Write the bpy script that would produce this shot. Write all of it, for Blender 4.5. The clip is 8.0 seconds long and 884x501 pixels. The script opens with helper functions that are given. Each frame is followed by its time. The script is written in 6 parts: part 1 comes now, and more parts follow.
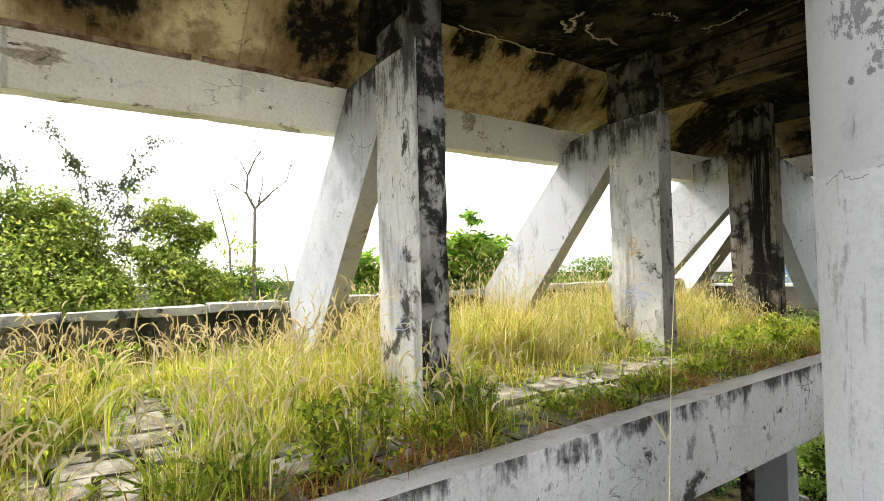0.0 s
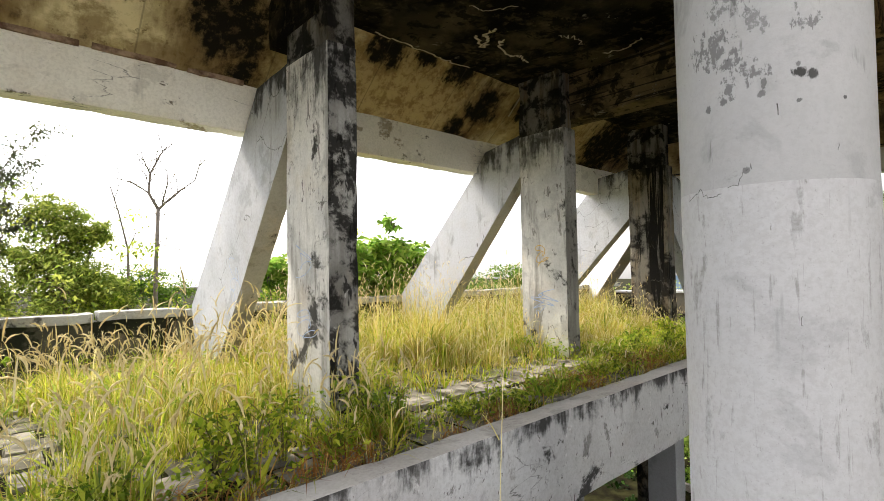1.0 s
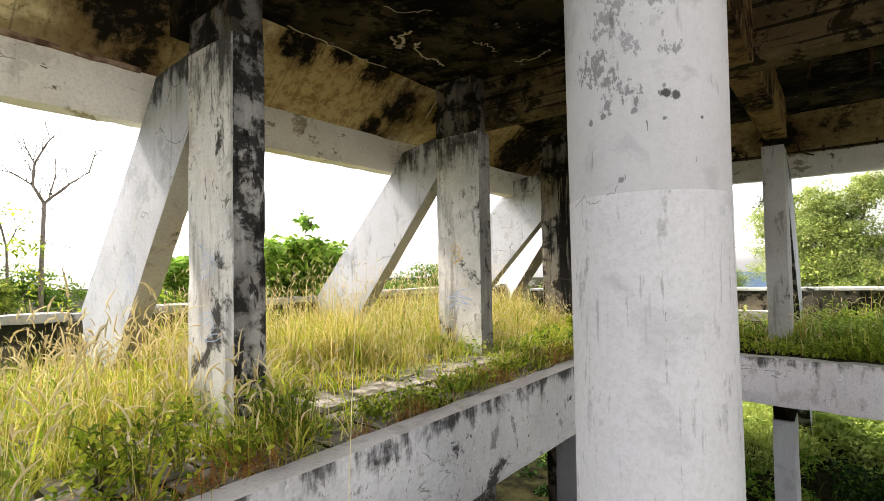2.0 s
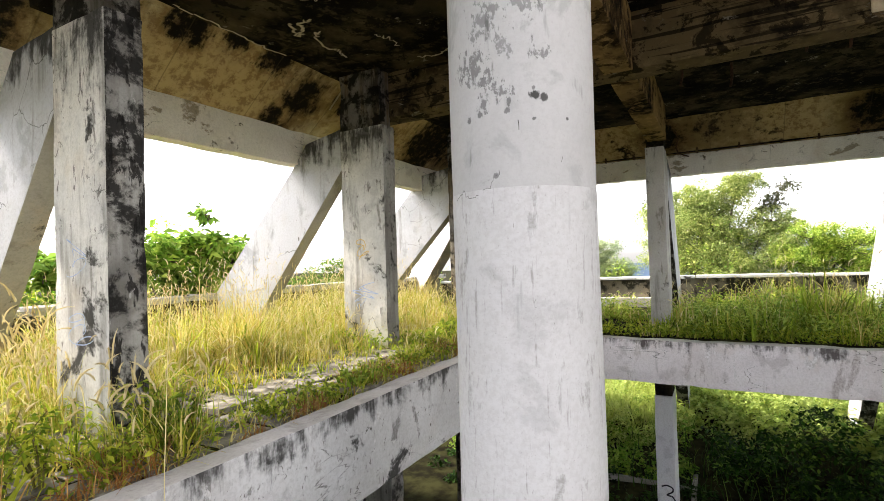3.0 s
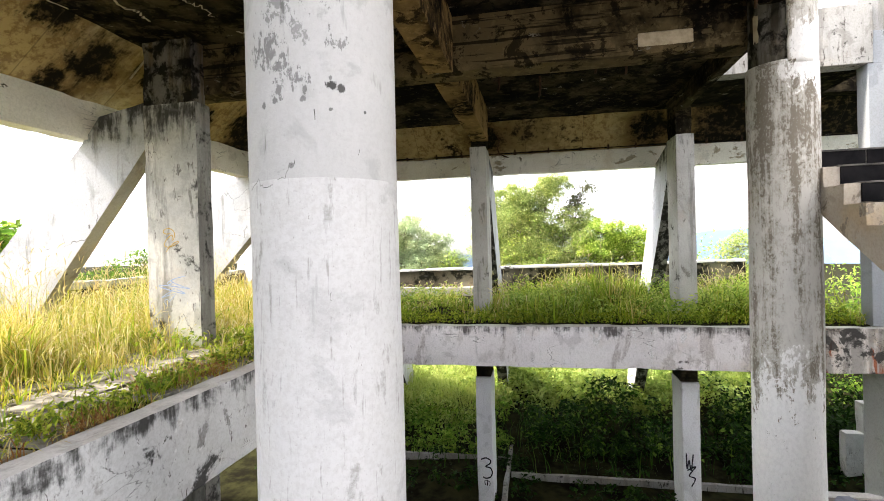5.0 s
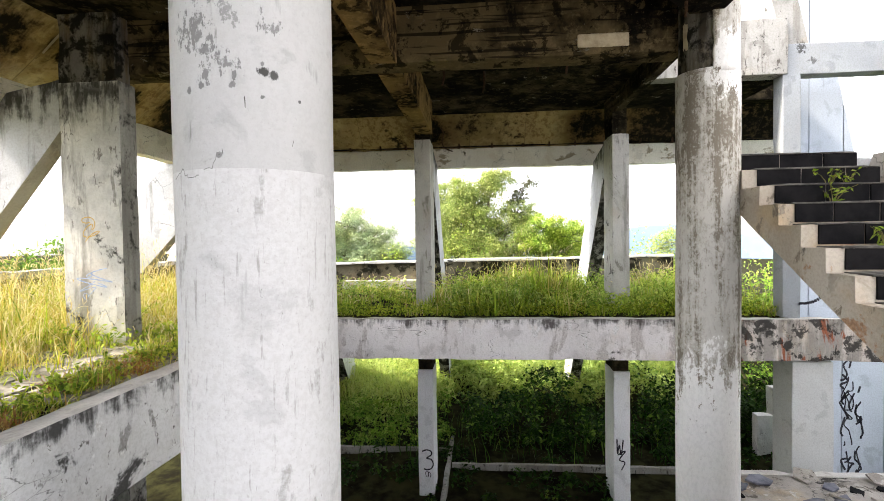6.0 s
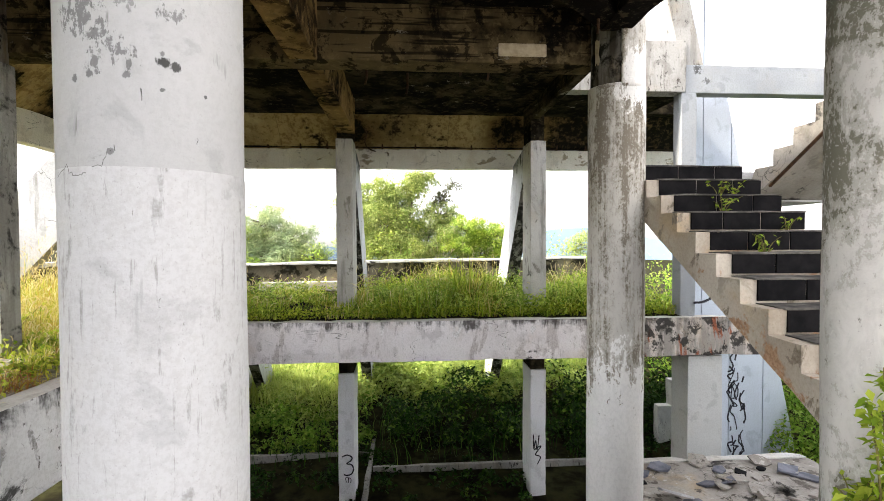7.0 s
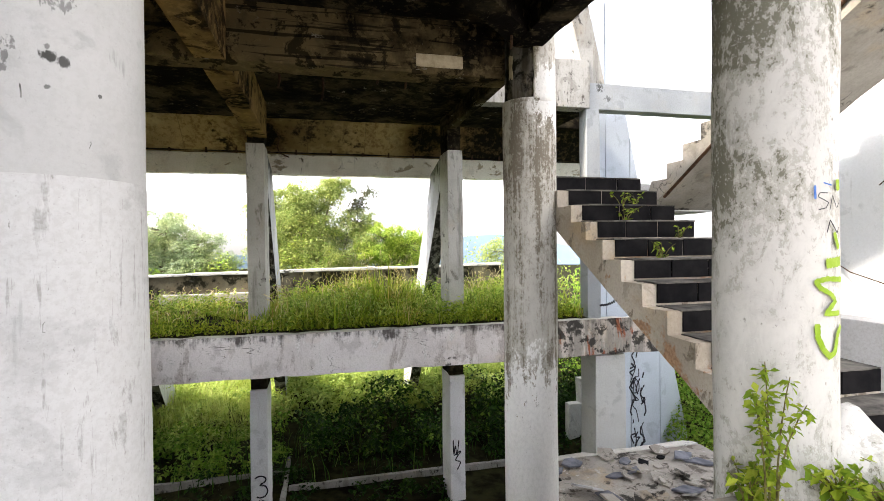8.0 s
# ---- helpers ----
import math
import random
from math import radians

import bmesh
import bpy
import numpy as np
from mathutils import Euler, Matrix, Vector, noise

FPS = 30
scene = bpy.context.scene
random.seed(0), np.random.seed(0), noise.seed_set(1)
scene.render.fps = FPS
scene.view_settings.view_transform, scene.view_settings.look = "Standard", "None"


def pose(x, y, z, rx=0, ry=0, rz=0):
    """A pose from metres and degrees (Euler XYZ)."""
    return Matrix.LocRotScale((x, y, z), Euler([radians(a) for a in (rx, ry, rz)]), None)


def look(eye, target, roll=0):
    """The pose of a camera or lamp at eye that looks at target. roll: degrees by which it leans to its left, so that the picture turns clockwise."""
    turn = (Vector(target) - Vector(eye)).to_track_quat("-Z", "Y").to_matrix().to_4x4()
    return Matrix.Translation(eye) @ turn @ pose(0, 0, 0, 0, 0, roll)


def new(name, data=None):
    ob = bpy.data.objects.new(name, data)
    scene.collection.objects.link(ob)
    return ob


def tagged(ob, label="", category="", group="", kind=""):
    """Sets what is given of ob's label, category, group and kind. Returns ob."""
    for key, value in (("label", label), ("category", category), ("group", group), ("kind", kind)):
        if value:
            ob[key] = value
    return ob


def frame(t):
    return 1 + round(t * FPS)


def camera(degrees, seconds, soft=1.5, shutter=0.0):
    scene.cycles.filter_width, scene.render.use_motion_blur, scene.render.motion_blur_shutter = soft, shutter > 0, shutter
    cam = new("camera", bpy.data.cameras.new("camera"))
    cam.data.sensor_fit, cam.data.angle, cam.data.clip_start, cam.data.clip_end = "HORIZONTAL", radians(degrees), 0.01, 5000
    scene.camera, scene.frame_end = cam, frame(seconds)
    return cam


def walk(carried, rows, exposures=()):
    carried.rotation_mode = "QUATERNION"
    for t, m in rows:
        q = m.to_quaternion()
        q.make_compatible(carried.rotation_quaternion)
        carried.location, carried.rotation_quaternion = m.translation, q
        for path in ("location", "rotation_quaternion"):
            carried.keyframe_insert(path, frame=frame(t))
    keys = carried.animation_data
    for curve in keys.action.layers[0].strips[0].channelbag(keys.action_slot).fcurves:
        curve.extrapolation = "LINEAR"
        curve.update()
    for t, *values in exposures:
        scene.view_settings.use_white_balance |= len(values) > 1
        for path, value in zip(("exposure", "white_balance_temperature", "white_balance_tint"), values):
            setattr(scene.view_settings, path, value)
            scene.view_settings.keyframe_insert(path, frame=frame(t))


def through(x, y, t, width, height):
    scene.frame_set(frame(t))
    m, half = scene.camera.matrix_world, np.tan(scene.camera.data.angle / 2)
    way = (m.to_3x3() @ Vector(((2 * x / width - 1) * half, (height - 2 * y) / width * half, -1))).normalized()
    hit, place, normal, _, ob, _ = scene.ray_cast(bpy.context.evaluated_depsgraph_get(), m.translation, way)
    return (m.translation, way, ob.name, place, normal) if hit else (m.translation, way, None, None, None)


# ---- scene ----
cam = camera(83.1, 8.0, soft=0.65)
PATH = [
    (0, (0.124, 0.213, 1.113), (1.237, 1.874, 1.171), -1.3),
    (0.5, (0.154, 0.185, 1.123), (1.396, 1.751, 1.194), -1.0),
    (1, (0.188, 0.142, 1.114), (1.543, 1.612, 1.191), -0.9),
    (1.5, (0.207, 0.097, 1.121), (1.669, 1.46, 1.198), -0.8),
    (3, (0.272, -0.075, 1.111), (2.021, 0.895, 1.148), -1.7),
    (3.5, (0.294, -0.148, 1.106), (2.129, 0.649, 1.13), -1.7),
    (4, (0.317, -0.186, 1.109), (2.214, 0.45, 1.124), -1.6),
    (4.5, (0.329, -0.215, 1.109), (2.266, 0.283, 1.112), -1.6),
    (6, (0.357, -0.262, 1.124), (2.349, -0.096, 1.074), -0.8),
    (6.5, (0.383, -0.271, 1.138), (2.382, -0.246, 1.081), -0.4),
    (7, (0.383, -0.281, 1.149), (2.377, -0.42, 1.097), -0.2),
    (7.5, (0.376, -0.277, 1.152), (2.352, -0.58, 1.117), -0.5),
    (8, (0.407, -0.254, 1.166), (2.351, -0.722, 1.14), -0.6),
]
walk(cam, [(t, look(eye, target, roll)) for t, eye, target, roll in PATH], exposures=[(0, 1.52, 6500, 10), (1, 1.33, 6650, 12), (1.5, 1.38, 6650, 13), (3, 1.68, 6600, 14), (3.5, 1.85, 6600, 14), (4, 1.98, 6550, 14), (6.5, 1.95, 6600, 13), (8, 1.8, 6650, 13)])

# ---- light ----
world = bpy.data.worlds.new("sky")
scene.world = world
world.use_nodes = True
wn, wl = world.node_tree.nodes, world.node_tree.links
sky = wn.new("ShaderNodeTexSky")
sky.sky_type, sky.sun_disc = "NISHITA", False
SUN_EL, SUN_AZ = 47.0, 351.0
sky.sun_elevation, sky.sun_rotation = radians(SUN_EL), radians(SUN_AZ)
sky.air_density, sky.dust_density, sky.ozone_density = 1.0, 2.0, 1.0
haze = wn.new("ShaderNodeHueSaturation")
haze.inputs["Saturation"].default_value = 0.22
haze.inputs["Value"].default_value = 1.5
wl.new(sky.outputs["Color"], haze.inputs["Color"])
wl.new(haze.outputs["Color"], wn["Background"].inputs["Color"])
wn["Background"].inputs["Strength"].default_value = 0.15
sun = new("sun", bpy.data.lights.new("sun", "SUN"))
sun.data.energy, sun.data.angle, sun.data.color = 3.5, radians(6), (1.0, 0.93, 0.8)
az, el = radians(SUN_AZ), radians(SUN_EL)
sun.matrix_basis = look((0, 0, 0), (-math.sin(az) * math.cos(el), -math.cos(az) * math.cos(el), -math.sin(el)))


# ---- materials ----
class Nodes:
    """A small helper to write node materials in few lines."""

    def __init__(self, name):
        self.m = bpy.data.materials.new(name)
        self.m.use_nodes = True
        self.n, self.l = self.m.node_tree.nodes, self.m.node_tree.links
        self.bsdf, self.out = self.n["Principled BSDF"], self.n["Material Output"]
        self.pos = self.n.new("ShaderNodeNewGeometry").outputs["Position"]

    def put(self, socket, value):
        if isinstance(value, bpy.types.NodeSocket):
            self.l.new(value, socket)
        elif isinstance(value, tuple) and len(value) == 3 and socket.type == "RGBA":
            socket.default_value = (*value, 1)
        else:
            socket.default_value = value

    def noise(self, scale, detail=4.0, rough=0.55, stretch=None, shift=(0, 0, 0), warp=0.0):
        v = self.n.new("ShaderNodeMapping")
        self.put(v.inputs["Vector"], self.pos)
        v.inputs["Location"].default_value = shift
        if stretch:
            v.inputs["Scale"].default_value = stretch
        t = self.n.new("ShaderNodeTexNoise")
        for key, value in (("Vector", v.outputs[0]), ("Scale", scale), ("Detail", detail), ("Roughness", rough), ("Distortion", warp)):
            self.put(t.inputs[key], value)
        return t.outputs["Fac"]

    def ramp(self, value, a, b, lo=0.0, hi=1.0):
        r = self.n.new("ShaderNodeMapRange")
        r.interpolation_type = "SMOOTHSTEP"
        for key, v in (("Value", value), ("From Min", a), ("From Max", b), ("To Min", lo), ("To Max", hi)):
            self.put(r.inputs[key], v)
        return r.outputs[0]

    def calc(self, op, a, b=0.0):
        c = self.n.new("ShaderNodeMath")
        c.operation, c.use_clamp = op, op == "SUBTRACT"
        self.put(c.inputs[0], a)
        self.put(c.inputs[1], b)
        return c.outputs[0]

    def mix(self, fac, a, b, blend="MIX"):
        x = self.n.new("ShaderNodeMix")
        x.data_type, x.blend_type = "RGBA", blend
        self.put(x.inputs[0], fac)
        self.put(x.inputs[6], a)
        self.put(x.inputs[7], b)
        return x.outputs[2]

    def axis(self, name, of=None):
        x = self.n.new("ShaderNodeSeparateXYZ")
        self.put(x.inputs[0], of or self.pos)
        return x.outputs[name]

    def bump(self, height, strength=0.4, distance=0.01):
        b = self.n.new("ShaderNodeBump")
        b.inputs["Strength"].default_value, b.inputs["Distance"].default_value = strength, distance
        self.put(b.inputs["Height"], height)
        self.put(self.bsdf.inputs["Normal"], b.outputs[0])

    def done(self, color, rough=0.9):
        self.put(self.bsdf.inputs["Base Color"], color)
        self.put(self.bsdf.inputs["Roughness"], rough)
        self.bsdf.inputs["Specular IOR Level"].default_value = 0.07
        return self.m


def concrete(name, base=(0.66, 0.65, 0.62), tint=(0.45, 0.44, 0.41), mould=0.6, streak=0.62, cracks=True, top=None, seed=0.0, mould_color=(0.035, 0.033, 0.03), mould_scale=2.2, warm=0.25, soft=0.07, dashes=0.0, speck=0.34, smudges=(), flakes=(), wetness=0.165):
    """Old painted plaster on concrete: worn paint, grey patches, black mould, drips and hairline cracks.
    top: (z from, z to) between which water drips have stained it black."""
    k = Nodes(name)
    sh = (seed, seed * 1.7, seed * 0.6)
    large = k.noise(0.9, 6, 0.6, shift=sh)
    grain = k.noise(42, 6, 0.7, shift=sh)
    patch = k.noise(3.4, 9, 0.62, shift=sh, warp=0.4)
    color = k.mix(k.ramp(large, 0.38, 0.66), base, tint)
    color = k.mix(k.ramp(patch, 0.56, 0.64, 0, 0.6), color, tuple(c * 0.8 for c in tint))
    color = k.mix(k.ramp(k.noise(1.7, 5, 0.6, shift=(seed + 9, 3, 1)), 0.52, 0.72, 0, warm), color, (0.5, 0.36, 0.2))
    drips = k.noise(6.5, 7, 0.62, stretch=(1, 1, 0.13), shift=sh)
    color = k.mix(k.ramp(drips, streak, streak + 0.16, 0, 0.7), color, (0.2, 0.19, 0.17))
    for f_scale, f_at, f_color, f_stretch, f_shift in flakes:
        shed = k.ramp(k.noise(f_scale, 12, 0.66, stretch=(1, 1, f_stretch), shift=(seed, f_shift, f_shift), warp=0.35), f_at, f_at + 0.045)
        color = k.mix(shed, color, k.mix(1.0, f_color, k.mix(k.ramp(grain, 0.3, 0.7), (1, 1, 1), (0.72, 0.7, 0.68)), "MULTIPLY"))
    spots = k.noise(mould_scale, 13, 0.68, shift=(seed * 2 + 4, seed, 7), warp=0.25)
    mask = k.ramp(spots, mould, mould + soft)
    if top:
        grow = k.ramp(k.axis("Z"), top[0], top[1])
        runs = k.noise(8.0, 10, 0.7, stretch=(1, 1, 0.2), shift=(seed + 2, seed, 0))
        wet = k.calc("ADD", k.calc("MULTIPLY", grow, wetness), k.calc("ADD", k.calc("MULTIPLY", runs, 0.5), k.calc("MULTIPLY", spots, 0.5)))
        mask = k.calc("MAXIMUM", mask, k.ramp(wet, 0.605, 0.73))
    color = k.mix(k.calc("MULTIPLY", mask, 0.93), color, mould_color)
    height = k.calc("ADD", k.calc("MULTIPLY", grain, 0.35), k.calc("MULTIPLY", patch, 0.5))
    if dashes:
        ticks = k.calc("MULTIPLY", k.ramp(k.noise(17, 4, 0.6, stretch=(1, 1, 0.16), shift=(seed, 0, 4)), 0.63, 0.7), k.ramp(k.noise(2.3, 4, shift=(2, seed, 0)), 0.4, 0.6))
        color = k.mix(k.calc("MULTIPLY", ticks, dashes), color, (0.2, 0.2, 0.19))
        faint = k.ramp(k.noise(5.5, 9, 0.7, shift=(seed, 8, 4), warp=0.8), 0.5, 0.62)
        color = k.mix(k.calc("MULTIPLY", faint, 0.13), color, (0.42, 0.42, 0.42))
    for at, size, dark, frag in smudges:
        far = k.n.new("ShaderNodeVectorMath")
        far.operation = "DISTANCE"
        k.put(far.inputs[0], k.pos)
        far.inputs[1].default_value = at
        ragged = k.calc("ADD", k.calc("DIVIDE", far.outputs["Value"], size), k.calc("MULTIPLY", k.noise(34, 9, 0.72, stretch=(1, 1, 0.6), shift=(at[2], 0, 0)), frag))
        blot = k.ramp(ragged, frag * 0.5 + 0.55, frag * 0.5 + 0.3)
        color = k.mix(k.calc("MULTIPLY", blot, dark), color, (0.05, 0.05, 0.048))
    if cracks:
        v = k.n.new("ShaderNodeTexVoronoi")
        v.feature = "DISTANCE_TO_EDGE"
        bent = k.n.new("ShaderNodeVectorMath")
        wob = k.n.new("ShaderNodeTexNoise")
        wob.inputs["Scale"].default_value, wob.inputs["Detail"].default_value = 3.0, 6.0
        k.put(bent.inputs[0], k.pos)
        k.put(bent.inputs[1], wob.outputs["Color"])
        k.put(v.inputs["Vector"], bent.outputs[0])
        v.inputs["Scale"].default_value = 1.6
        line = k.calc("MULTIPLY", k.ramp(v.outputs["Distance"], 0.010, 0.002), k.ramp(k.noise(1.3, 3, shift=(seed, 5, 2)), 0.5, 0.58))
        color = k.mix(k.calc("MULTIPLY", line, 0.8), color, (0.09, 0.085, 0.075))
        height = k.calc("SUBTRACT", height, k.calc("MULTIPLY", line, 0.5))
    color = k.mix(k.ramp(grain, 0.42, 0.62, 0.0, 0.84 * speck), color, k.mix(1.0, color, (0.6, 0.58, 0.55), "MULTIPLY"))
    color = k.mix(k.ramp(k.noise(95, 3, 0.6, shift=sh), 0.6, 0.72, 0.0, speck), color, k.mix(1.0, color, (0.4, 0.38, 0.35), "MULTIPLY"))
    k.bump(height, 0.5, 0.012)
    return k.done(color, k.ramp(patch, 0.3, 0.7, 0.78, 0.95))


PLASTER = concrete("white weathered plaster", mould=0.66, seed=1.0)
COLUMN = concrete("column plaster", (0.76, 0.74, 0.7), (0.52, 0.52, 0.51), mould=0.575, flakes=((5.0, 0.585, (0.36, 0.35, 0.33), 0.3, 2.0), (15.0, 0.6, (0.28, 0.27, 0.26), 0.4, 5.0)), streak=0.5, dashes=0.5, top=(1.8, 2.75), seed=3.0)
COLUMN_E = concrete("far column plaster", (0.56, 0.55, 0.52), (0.42, 0.41, 0.38), mould=0.6, streak=0.55, top=(1.9, 3.4), seed=8.0, flakes=((6.0, 0.6, (0.3, 0.29, 0.26), 0.35, 2.0),))
# Black mould on one column face, painted shade under the far struts.
MOULD_AND_SHADE = concrete("black mould and shade plaster", (0.42, 0.41, 0.38), (0.13, 0.125, 0.115), mould=0.44, streak=0.4, seed=5.0, mould_scale=4.0, soft=0.1, mould_color=(0.014, 0.013, 0.012), flakes=((11.0, 0.55, (0.05, 0.047, 0.044), 0.3, 3.0), (22.0, 0.63, (0.55, 0.54, 0.52), 0.5, 6.0)))
GREY_SIDE = concrete("darker stained side plaster", (0.4, 0.39, 0.36), (0.24, 0.23, 0.21), mould=0.52, streak=0.46, seed=45.0, mould_scale=3.6, top=(1.6, 3.0), soft=0.1)
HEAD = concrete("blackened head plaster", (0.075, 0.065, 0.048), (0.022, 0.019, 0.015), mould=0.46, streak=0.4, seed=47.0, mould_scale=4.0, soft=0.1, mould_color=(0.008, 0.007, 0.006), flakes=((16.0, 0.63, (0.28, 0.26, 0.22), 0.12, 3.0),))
SOOTY = concrete("brown sooty plaster", (0.2, 0.165, 0.12), (0.07, 0.056, 0.04), mould=0.46, streak=0.4, seed=41.0, mould_scale=2.0, top=(0.4, 2.4), soft=0.1, mould_color=(0.01, 0.009, 0.008), flakes=((6.0, 0.6, (0.36, 0.33, 0.27), 0.07, 3.0), (7.0, 0.55, (0.012, 0.011, 0.009), 0.05, 6.0)))
UPPER = concrete("pale upper plaster", (0.33, 0.345, 0.355), (0.27, 0.285, 0.3), mould=0.68, seed=43.0, warm=0.08, cracks=False, smudges=(((8.0, -4.84, 3.78), 0.13, 0.85, 3.0), ((8.0, -5.0, 3.6), 0.1, 0.7, 3.0)))
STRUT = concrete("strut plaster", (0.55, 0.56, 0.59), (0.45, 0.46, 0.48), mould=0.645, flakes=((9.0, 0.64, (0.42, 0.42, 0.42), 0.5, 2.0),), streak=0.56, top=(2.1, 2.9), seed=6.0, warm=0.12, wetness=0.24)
# Strut plaster again, darkened: the underside's shade is in the colour.
STRUT_SHADE = concrete("shade-dark strut underside", (0.36, 0.34, 0.3), (0.24, 0.22, 0.19), mould=0.6, seed=12.0, warm=0.4)
BEAM = concrete("beam plaster", (0.76, 0.75, 0.74), (0.6, 0.59, 0.58), mould=0.585, top=(-0.3, 0.13), seed=7.0, warm=0.12, wetness=0.195, mould_scale=3.0, flakes=((5.0, 0.6, (0.38, 0.37, 0.36), 0.6, 2.0), (16.0, 0.61, (0.2, 0.19, 0.18), 0.7, 5.0), (7.0, 0.6, (0.76, 0.75, 0.74), 0.6, 8.0)))
BEAM_E = concrete("far beam plaster", (0.84, 0.8, 0.8), (0.68, 0.63, 0.62), mould=0.62, top=(-0.42, -0.07), seed=17.0, warm=0.25, wetness=0.18, mould_scale=3.0, mould_color=(0.07, 0.06, 0.055), flakes=((3.0, 0.55, (0.66, 0.61, 0.6), 0.35, 2.0), (24.0, 0.64, (0.42, 0.38, 0.37), 0.6, 5.0), (6.0, 0.6, (0.88, 0.86, 0.86), 0.4, 8.0)))
BEAM_END = concrete("rusty stained beam", (0.6, 0.54, 0.49), (0.34, 0.28, 0.24), mould=0.5, top=(-0.7, 0.0), seed=18.0, warm=0.5, streak=0.42, mould_scale=4.0, flakes=((3.0, 0.53, (0.33, 0.12, 0.065), 0.3, 3.0), (9.0, 0.6, (0.06, 0.05, 0.045), 0.15, 5.0)))
CAP_GREY = concrete("scratched grey plaster", (0.35, 0.34, 0.32), (0.24, 0.23, 0.21), mould=0.585, streak=0.5, seed=16.0, mould_scale=5.0, flakes=((14.0, 0.6, (0.12, 0.11, 0.1), 0.25, 3.0), (7.0, 0.6, (0.3, 0.28, 0.25), 0.3, 6.0)))
CAP = concrete("beam top", (0.62, 0.6, 0.57), (0.46, 0.44, 0.4), mould=0.64, seed=15.0)
PARAPET = concrete("mossy parapet", (0.13, 0.12, 0.09), (0.06, 0.058, 0.045), mould=0.46, seed=9.0, mould_color=(0.015, 0.017, 0.01))
PARAPET_E = concrete("brown parapet", (0.2, 0.18, 0.135), (0.1, 0.088, 0.062), mould=0.5, seed=29.0, mould_color=(0.012, 0.012, 0.008))
COPING = concrete("parapet coping", (0.4, 0.4, 0.37), (0.28, 0.28, 0.25), mould=0.53, seed=10.0, flakes=((4.0, 0.57, (0.16, 0.16, 0.13), 1.0, 2.0), (9.0, 0.6, (0.55, 0.54, 0.5), 1.0, 5.0)))
COPING_E = concrete("white parapet coping", (0.78, 0.78, 0.75), (0.62, 0.62, 0.59), mould=0.6, seed=13.0, flakes=((6.0, 0.62, (0.2, 0.2, 0.17), 1.0, 2.0),))
LINTEL = concrete("lintel plaster", (0.88, 0.85, 0.76), (0.78, 0.74, 0.64), mould=0.62, seed=11.0, warm=0.3, mould_color=(0.12, 0.1, 0.06), soft=0.05, mould_scale=3.0, flakes=((1.6, 0.6, (0.46, 0.4, 0.29), 1.6, 4.0), (4.0, 0.64, (0.12, 0.1, 0.06), 2.6, 4.3)))
ROUND = concrete("round column plaster", (0.55, 0.55, 0.55), (0.52, 0.52, 0.52), mould=0.9, streak=0.74, seed=2.0, warm=0.03, mould_scale=5.0, cracks=False, dashes=0.25, speck=0.26, flakes=((34.0, 0.6, (0.47, 0.47, 0.47), 0.07, 2.0), (9.0, 0.58, (0.48, 0.48, 0.48), 0.3, 4.0), (70.0, 0.66, (0.33, 0.33, 0.32), 0.4, 9.0)))
def on_shaft(cx, cy, r, degrees, z):
    return (cx + r * math.cos(radians(degrees)), cy + r * math.sin(radians(degrees)), z)


SMUDGES = [(on_shaft(2.37, 0.67, 0.31, a, z), size, dark, 1.7 if dark > 0.85 else 2.4 if size < 0.025 else 6.0) for a, z, size, dark in ((209.4, 1.729, 0.036, 0.95), (216.5, 1.719, 0.032, 0.9), (208.8, 1.638, 0.014, 0.7), (209, 1.755, 0.016, 0.6), (177, 1.794, 0.06, 0.6), (189, 1.745, 0.05, 0.6), (189.8, 1.675, 0.022, 0.6), (168.3, 1.677, 0.024, 0.65), (158, 1.664, 0.024, 0.65), (172.8, 1.721, 0.045, 0.6),
                                                                         (180.6, 1.431, 0.022, 0.6), (160, 1.878, 0.09, 0.6), (214, 1.9, 0.05, 0.55), (186, 1.93, 0.06, 0.45), (174, 2.05, 0.1, 0.5), (206, 2.1, 0.08, 0.5), (234.5, 1.642, 0.012, 0.8), (197.9, 1.61, 0.008, 0.8), (150, 1.37, 0.02, 0.6))]
ROUND_UP = concrete("round column old paint", (0.5, 0.5, 0.5), (0.44, 0.44, 0.435), mould=0.655, streak=0.66, seed=2.5, warm=0.04, mould_scale=5.5, mould_color=(0.2, 0.2, 0.19), soft=0.1, cracks=False, dashes=0.8, top=(1.35, 3.4), speck=0.14, smudges=SMUDGES)


